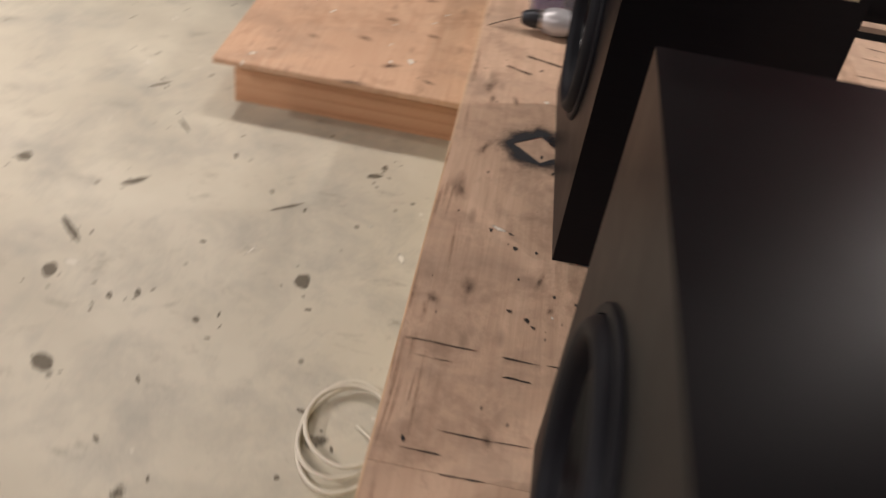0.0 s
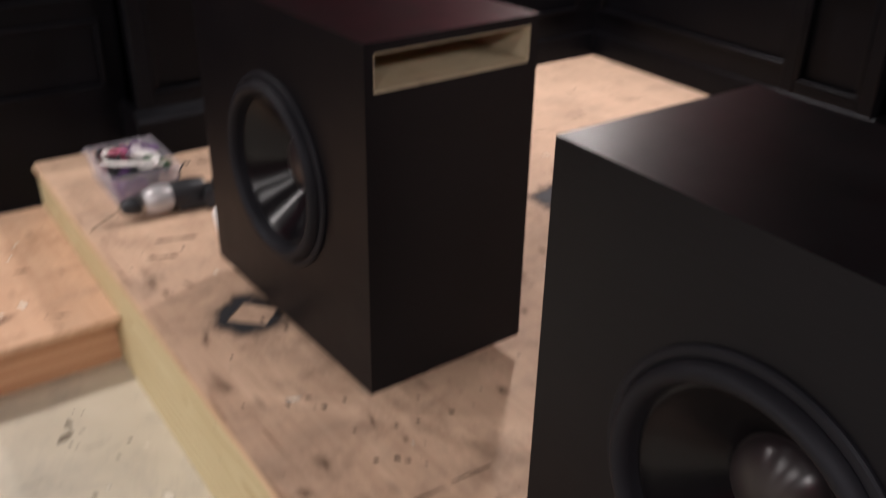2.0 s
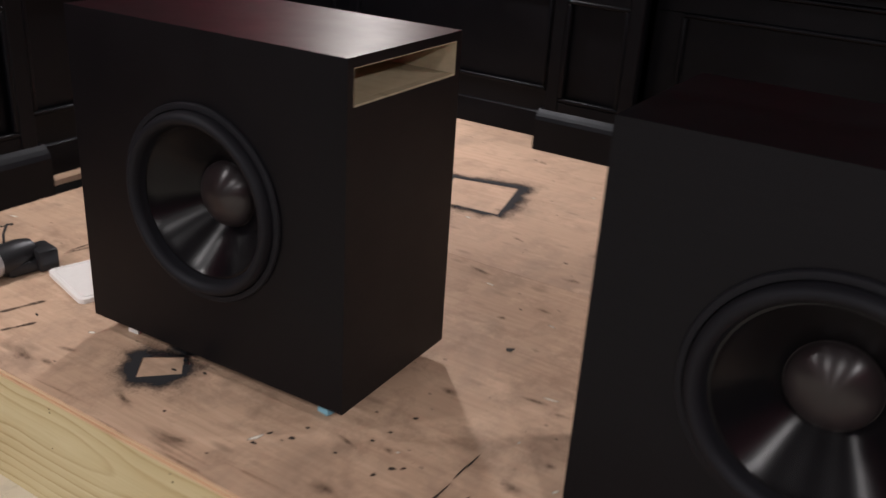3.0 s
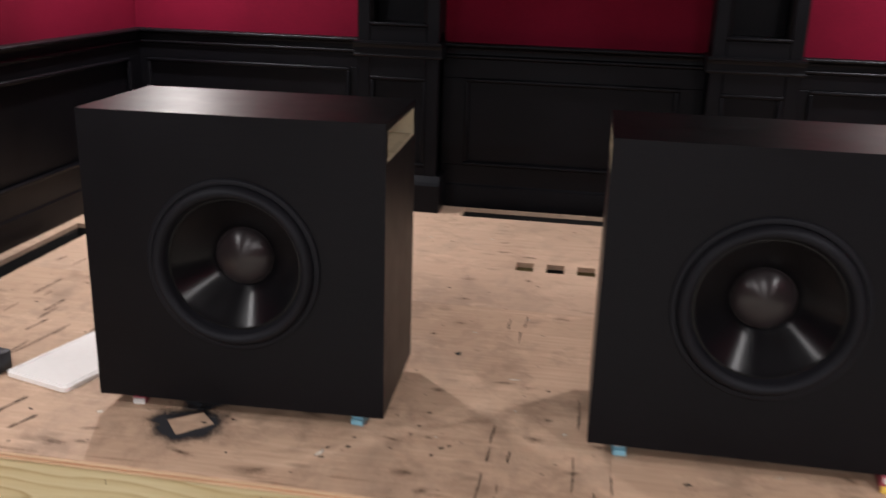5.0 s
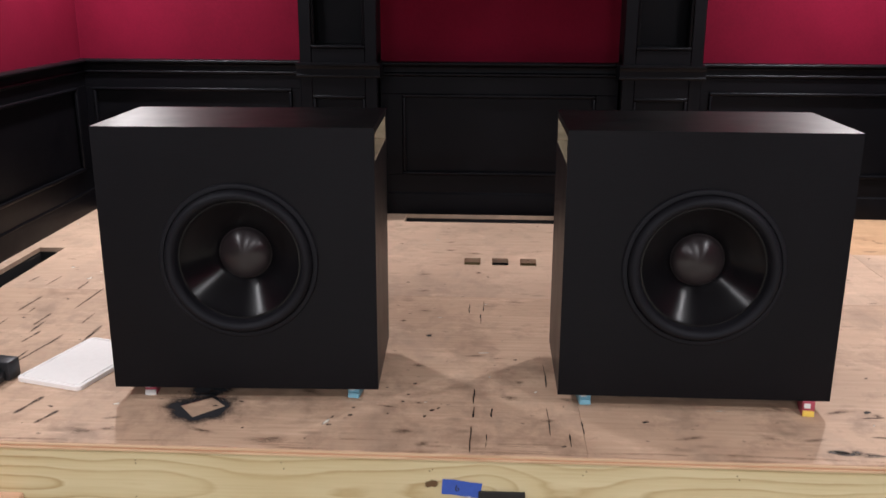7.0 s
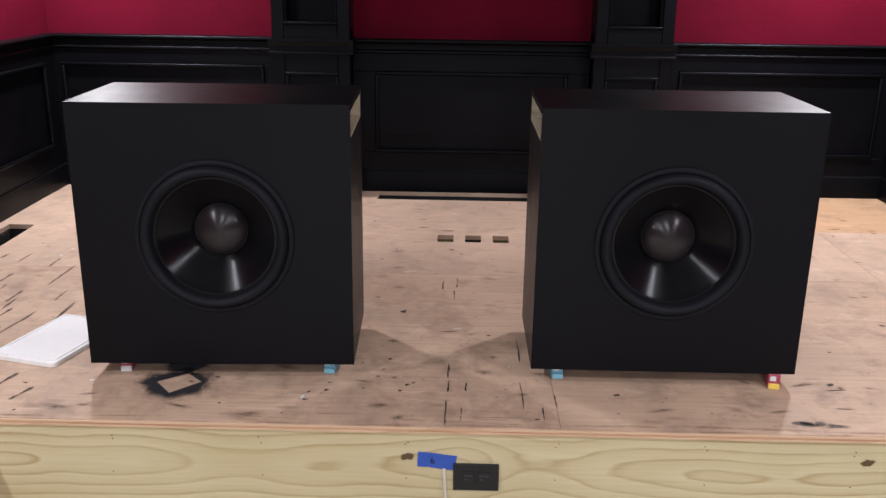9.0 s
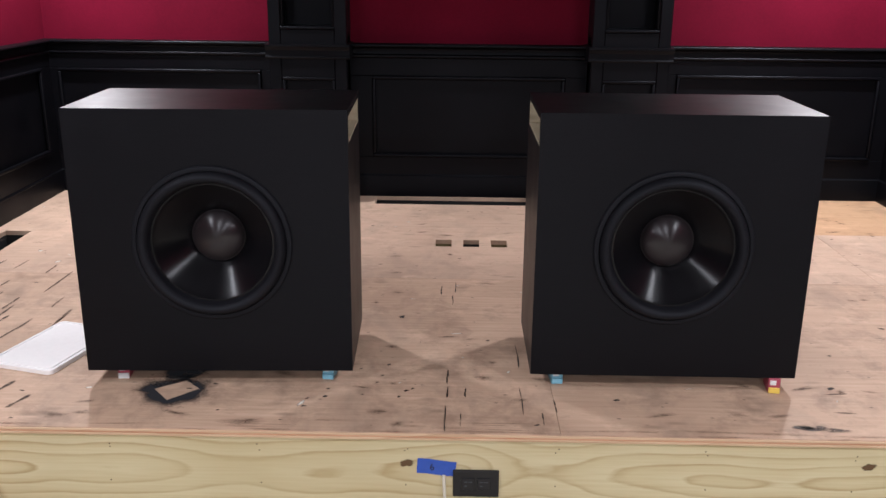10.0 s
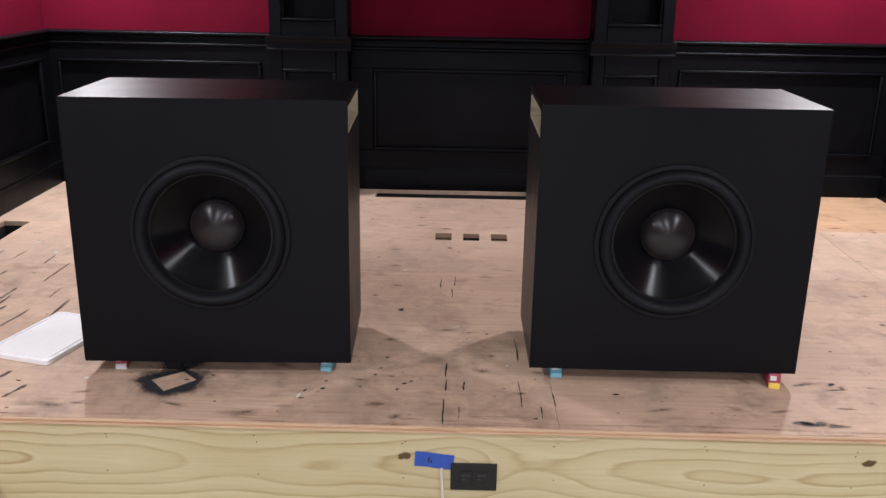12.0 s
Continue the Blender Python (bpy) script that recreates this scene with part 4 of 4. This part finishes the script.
# ---- power drill lying beside the tub ----
drill = thing("power_drill", "black and silver power drill lying on its side", "drill", at=pose(-1.402, 0.128, 0.0435, 0, 0, 3))
part("chuck", lathe([(0.0, 0.010), (0.014, 0.009), (0.022, 0.0), (0.028, -0.026), (0.028, -0.042), (0.0, -0.042)], 28), TOOL_BLACK, drill, smooth=True)
part("collar", lathe([(0.0, -0.042), (0.029, -0.042), (0.030, -0.056), (0.0, -0.056)], 28), STEEL, drill, smooth=True)
bm = lathe([(0.0, -0.050), (0.026, -0.052), (0.037, -0.064), (0.043, -0.088), (0.043, -0.118), (0.037, -0.142), (0.0, -0.144)], 32)
bmesh.ops.scale(bm, vec=(1.0, 1.0, 0.98), verts=bm.verts)
part("gear_housing", bm, TOOL_GREY, drill, "silver gear housing", True)
bm = lathe([(0.0, -0.130), (0.038, -0.134), (0.043, -0.150), (0.043, -0.205), (0.036, -0.240), (0.0, -0.248)], 32)
part("motor_housing", bm, TOOL_BLACK, drill, smooth=True)
part("grip", moved(block((-0.024, 0, -0.018), (0.024, 0.105, 0.018), 0.010, seg=2), pose(0.014, 0.150, -0.024, 0, 0, -12)), TOOL_BLACK, drill, smooth=True)
part("battery", moved(block((-0.040, 0, -0.030), (0.040, 0.055, 0.030), 0.007, seg=2), pose(0.026, 0.228, -0.0125, 0, 0, -12)), TOOL_BLACK, drill, smooth=True)
part("drill_bit", tube([(0, -0.008, 0), (0.004, -0.06, -0.020), (0.006, -0.104, -0.0405)], 0.0018, 8), NAIL, drill, "thin steel drill bit")
part("hook", tube([(-0.012, 0.175, 0.030), (-0.014, 0.180, 0.066), (-0.016, 0.195, 0.086), (-0.020, 0.214, 0.080)], 0.0032, 8), TOOL_BLACK, drill, smooth=True)

# ---- marks on the deck ----
rnd = random.Random(21)
bm = bmesh.new()
ZM = 0.0012
# black streaks that ran along cracks in the veneer
STREAKS = ((0.000, 0.336, 0.09), (0.002, 0.235, 0.06), (-0.004, 0.085, 0.13), (0.050, 0.235, 0.05), (0.037, 0.075, 0.08), (0.208, 0.485, 0.15),
           (0.201, 0.195, 0.13), (0.289, 0.165, 0.07), (0.021, 1.085, 0.09), (0.011, 0.955, 0.09), (-0.03, 1.06, 0.07), (0.25, 0.09, 0.06))
for x, y, ln in STREAKS:
    for k in range(2):
        blot(bm, x + rnd.uniform(-0.0012, 0.0012), y + (k - 0.5) * ln * 0.5, ZM, ln * rnd.uniform(0.5, 0.72), rnd.uniform(0.0024, 0.0044), 1.57 + rnd.uniform(-0.04, 0.04), rnd, 0.5)
mesh_thing("paint_streaks", bm, INK_LINE, "black paint streaks along the plywood grain", "paint marks", kind="stuff")
bm = bmesh.new()
SLASH = ((-1.43, 1.085, 0.235, 1.52), (-1.346, 0.88, 0.105, 1.55), (-1.272, 0.725, 0.19, 1.57), (-1.385, 0.60, 0.27, 1.38), (-1.518, 1.23, 0.11, 1.55),
         (-1.50, 0.86, 0.12, 1.5), (-1.46, 0.70, 0.10, 1.4), (-1.62, 1.02, 0.16, 1.5), (-1.14, 0.14, 0.09, 1.2), (-1.22, 0.21, 0.11, 1.3))
for x, y, ln, a in SLASH:
    for k in range(3):
        blot(bm, x + (k - 1) * ln * 0.3 * math.cos(a), y + (k - 1) * ln * 0.3 * math.sin(a), ZM, ln * rnd.uniform(0.28, 0.40), rnd.uniform(0.006, 0.012), a + rnd.uniform(-0.08, 0.08), rnd)
for k in range(16):
    x, y, ln = rnd.uniform(-1.95, -1.1), rnd.uniform(0.45, 2.2), rnd.uniform(0.03, 0.11)
    blot(bm, x, y, ZM, ln, rnd.uniform(0.005, 0.010), rnd.uniform(1.35, 1.6), rnd, 0.5)
for k in range(14):
    x, y, ln = rnd.uniform(1.05, 2.1), rnd.uniform(0.1, 2.0), rnd.uniform(0.02, 0.06)
    blot(bm, x, y, ZM, ln, rnd.uniform(0.005, 0.012), rnd.uniform(-0.6, 0.2), rnd, 0.5)
mesh_thing("scuff_marks", bm, INK_SCUFF, "long dark scuffs on the plywood deck", "paint marks", kind="stuff")
bm = bmesh.new()
DRIPS = ((-0.33, 0.20, 14), (-0.378, 0.142, 14), (-0.196, 0.292, 12), (-0.113, 0.242, 18), (-0.13, 0.204, 16), (-0.173, 0.409, 13), (0.122, 0.602, 16),
         (-0.157, 0.792, 24), (-0.185, 0.337, 12), (-0.095, 0.255, 12), (-0.376, 0.187, 12), (-0.328, 0.247, 12), (-0.23, 0.215, 9), (1.068, 0.297, 22), (0.46, 0.205, 22), (-0.60, 0.11, 9))
for x, y, s in DRIPS:
    blot(bm, x, y, ZM, s * 0.00085, s * 0.0006, rnd.uniform(0, 1.2), rnd, 0.55)
for k in range(120):
    s = rnd.choice((2, 3, 4, 5, 7)) * 0.001
    blot(bm, rnd.uniform(-2.0, 2.1), rnd.uniform(0.02, 2.35), ZM, s * 2.2, s, rnd.uniform(-0.4, 0.8), rnd, n=8)
mesh_thing("paint_drips", bm, INK, "small black paint drips on the plywood deck", "paint marks", kind="stuff")
bm = bmesh.new()
SMUDGE = ((0.763, 0.133, 45, 28), (0.989, 0.294, 60, 16), (0.101, 0.332, 34, 24), (-0.178, 0.117, 42, 26), (-0.125, 0.049, 28, 20), (-0.51, 0.05, 90, 26),
          (-0.465, 0.34, 40, 26), (-1.009, 0.071, 60, 26), (0.56, 0.12, 60, 14), (-0.14, 1.93, 46, 20), (-0.13, 1.80, 44, 20), (-0.22, 1.45, 46, 18), (-0.2, 1.25, 36, 14),
          (0.97, 0.40, 30, 10), (1.17, 0.28, 26, 10), (1.3, 0.36, 30, 10), (-0.70, 0.09, 70, 14))
for x, y, a, b in SMUDGE:
    blot(bm, x, y, ZM - 0.0002, a * 0.0011, b * 0.0011, rnd.uniform(-0.25, 0.35), rnd, 0.6, 20, True)
for k in range(95):
    blot(bm, rnd.uniform(-2.0, 2.1), rnd.uniform(0.03, 2.3), ZM - 0.0002, rnd.uniform(0.014, 0.06), rnd.uniform(0.008, 0.020), rnd.uniform(-0.3, 0.4), rnd, 0.4, 14, True)
mesh_thing("brown_smudges", bm, INK_BROWN, "brown smudges and knots on the plywood deck", "stains", kind="stuff")
bm = bmesh.new()
for k in range(46):
    blot(bm, rnd.uniform(-2.0, 2.1), rnd.uniform(0.03, 2.3), ZM, rnd.uniform(0.008, 0.035), rnd.uniform(0.004, 0.012), rnd.uniform(-0.5, 1.6), rnd, 0.45)
for k in range(12):
    blot(bm, rnd.uniform(-1.9, -1.15), rnd.uniform(-0.75, -0.05), -0.1478, rnd.uniform(0.010, 0.03), rnd.uniform(0.006, 0.014), rnd.uniform(0, 3), rnd, 0.45)
mesh_thing("white_specks", bm, CON_PALE, "pale plaster specks on the plywood", "stains", kind="stuff")
bm = bmesh.new()
for x, y, a, b in ((-1.155, -0.34, 70, 14), (-1.45, -0.36, 40, 22), (-1.40, -0.52, 36, 20), (-1.27, -0.62, 20, 12), (-1.30, -0.25, 44, 20), (-1.62, -0.30, 30, 14), (-1.75, -0.55, 50, 18), (-1.24, -0.12, 30, 12), (-1.55, -0.15, 30, 14), (-1.7, -0.66, 36, 14), (-1.82, -0.2, 36, 14)):
    blot(bm, x, y, -0.1478, a * 0.0012, b * 0.0012, 1.57 + rnd.uniform(-0.4, 0.4), rnd, 0.5, 14, True)
mesh_thing("step_stains", bm, INK_SCUFF, "dark stains on the step", "stains", kind="stuff")
bm = bmesh.new()
for k in range(34):
    x = rnd.uniform(-1.6, 1.5)
    blot(bm, x, 0.006 + abs(rnd.gauss(0, 0.03)), ZM - 0.0002, rnd.uniform(0.05, 0.22), rnd.uniform(0.004, 0.012), rnd.uniform(-0.05, 0.05), rnd, 0.5, 14, True)
mesh_thing("edge_wear", bm, EDGE_WEAR, "reddish wear along the lip of the plywood deck", "stains", kind="stuff")
bm = bmesh.new()
for k in range(6):
    blot(bm, 0.944 + rnd.uniform(-0.05, 0.06), 0.061 + rnd.uniform(-0.012, 0.010), ZM, rnd.uniform(0.03, 0.07), rnd.uniform(0.012, 0.022), rnd.uniform(-0.2, 0.3), rnd, 0.4)
mesh_thing("grey_smear", bm, INK_GREY, "dark grey paint smear near the deck edge", "stains", kind="stuff")


# sprayed outlines left round masked parts
def mist(name, quad, spread, mt, label, inner=0.0, z=0.0018):
    """A soft-edged band of paint round a polygon that stays bare."""
    bm = bmesh.new()
    lay = bm.verts.layers.float.new("paint")
    cx = sum(p[0] for p in quad) / len(quad)
    cy = sum(p[1] for p in quad) / len(quad)
    pts = []
    n = len(quad)
    for i in range(n):
        a, b = quad[i], quad[(i + 1) % n]
        for k in range(10):
            f = k / 10
            pts.append((a[0] + (b[0] - a[0]) * f, a[1] + (b[1] - a[1]) * f))
    rings = []
    for grow, val in ((0.0, 1.0), (0.22, 0.92), (0.5, 0.5), (1.0, 0.22), (1.9, 0.0)):
        ring = []
        for i, (x, y) in enumerate(pts):
            d = math.hypot(x - cx, y - cy)
            wob = 1 + 0.95 * noise.noise((x * 22, y * 22, 3.1)) if grow else 1
            k = 1 + grow * spread * wob / d
            v = bm.verts.new((cx + (x - cx) * k, cy + (y - cy) * k, z))
            v[lay] = min(1.0, val * (0.95 + 0.7 * noise.noise((x * 15, y * 15, 7.7)))) if val < 0.99 else val
            ring.append(v)
        rings.append(ring)
    for a, b in zip(rings, rings[1:]):
        for i in range(len(pts)):
            k = (i + 1) % len(pts)
            bm.faces.new((a[i], a[k], b[k], b[i]))
    if inner:
        v = bm.verts.new((cx, cy, z))
        v[lay] = inner
        for i in range(len(pts)):
            bm.faces.new((rings[0][i], rings[0][(i + 1) % len(pts)], v))
    return mesh_thing(name, bm, mt, label, "paint marks", kind="stuff")


def disc(cx, cy, rx, ry, n=6):
    return [(cx + rx * math.cos(2 * math.pi * k / n), cy + ry * math.sin(2 * math.pi * k / n)) for k in range(n)]


mist("spray_outline", [(-0.802, 0.226), (-0.731, 0.283), (-0.680, 0.231), (-0.748, 0.160)], 0.050, MIST, "black sprayed outline of a small square part")
mist("spray_outline", [(-0.871, 1.53), (-0.937, 1.774), (-0.700, 1.830), (-0.630, 1.555)], 0.062, MIST, "black sprayed outline of a square part")
mist("spray_blob", disc(-0.85, 1.34, 0.055, 0.07), 0.07, MIST_GREY, "grey sprayed blot on the deck", 0.9)
mist("spray_ring", disc(-0.985, 1.495, 0.022, 0.028, 10), 0.044, MIST, "sprayed ring on the deck")
mist("spray_ring", disc(-1.13, 1.695, 0.016, 0.022, 10), 0.055, MIST, "sprayed ring on the deck")
mist("spray_blob", disc(-0.745, 0.335, 0.04, 0.03), 0.035, MIST_GREY, "black overspray on the deck", 0.8)

# ---- marks on the concrete ----
rnd = random.Random(33)
bm = bmesh.new()
ZC = ZF + 0.0012
SPOTS = ((-0.436, -0.31, 52, 34, 0.2), (-0.237, -0.511, 24, 18, 0.4), (-0.70, -0.858, 70, 26, 2.3), (-0.72, -0.43, 120, 14, 2.2), (-0.721, -1.177, 46, 34, 0.3),
         (-0.023, -0.774, 46, 36, 0.6), (-0.458, -0.917, 120, 18, 0.8), (-0.303, -0.899, 44, 30, 0.2), (0.04, -0.16, 56, 34, 1.9), (0.25, -0.488, 40, 50, 1.2),
         (-0.942, -0.23, 44, 24, 2.1), (-0.99, -0.21, 24, 16, 0.2), (-1.018, -0.835, 90, 12, 0.7), (-1.216, -0.986, 60, 12, 2.3), (-0.258, -0.73, 22, 14, 0.5), (-0.285, -0.672, 24, 16, 0.5))
for x, y, a, b, tn in SPOTS:
    x, y = x - 0.020, y + 0.018
    blot(bm, x, y, ZC, a * 0.001, b * 0.001, tn, rnd, 0.35)
    for k in range(3):
        blot(bm, x + rnd.uniform(-0.06, 0.06), y + rnd.uniform(-0.06, 0.06), ZC, rnd.uniform(0.006, 0.016), rnd.uniform(0.004, 0.008), rnd.uniform(0, 3), rnd, 0.35)
for k in range(60):
    blot(bm, rnd.uniform(-1.9, 1.9), rnd.uniform(-3.5, -0.05), ZC, rnd.uniform(0.008, 0.028), rnd.uniform(0.005, 0.012), rnd.uniform(0, 3), rnd, 0.4)
mesh_thing("floor_stains", bm, CON_STAIN, "brown drips and scrapes on the concrete", "stains", kind="stuff")
bm = bmesh.new()
for k in range(50):
    blot(bm, rnd.uniform(-1.9, 1.9), rnd.uniform(-3.5, -0.05), ZC + 0.0003, rnd.uniform(0.01, 0.05), rnd.uniform(0.004, 0.014), rnd.uniform(0, 3), rnd, 0.45)
mesh_thing("floor_specks", bm, CON_PALE, "white plaster specks on the concrete", "stains", kind="stuff")
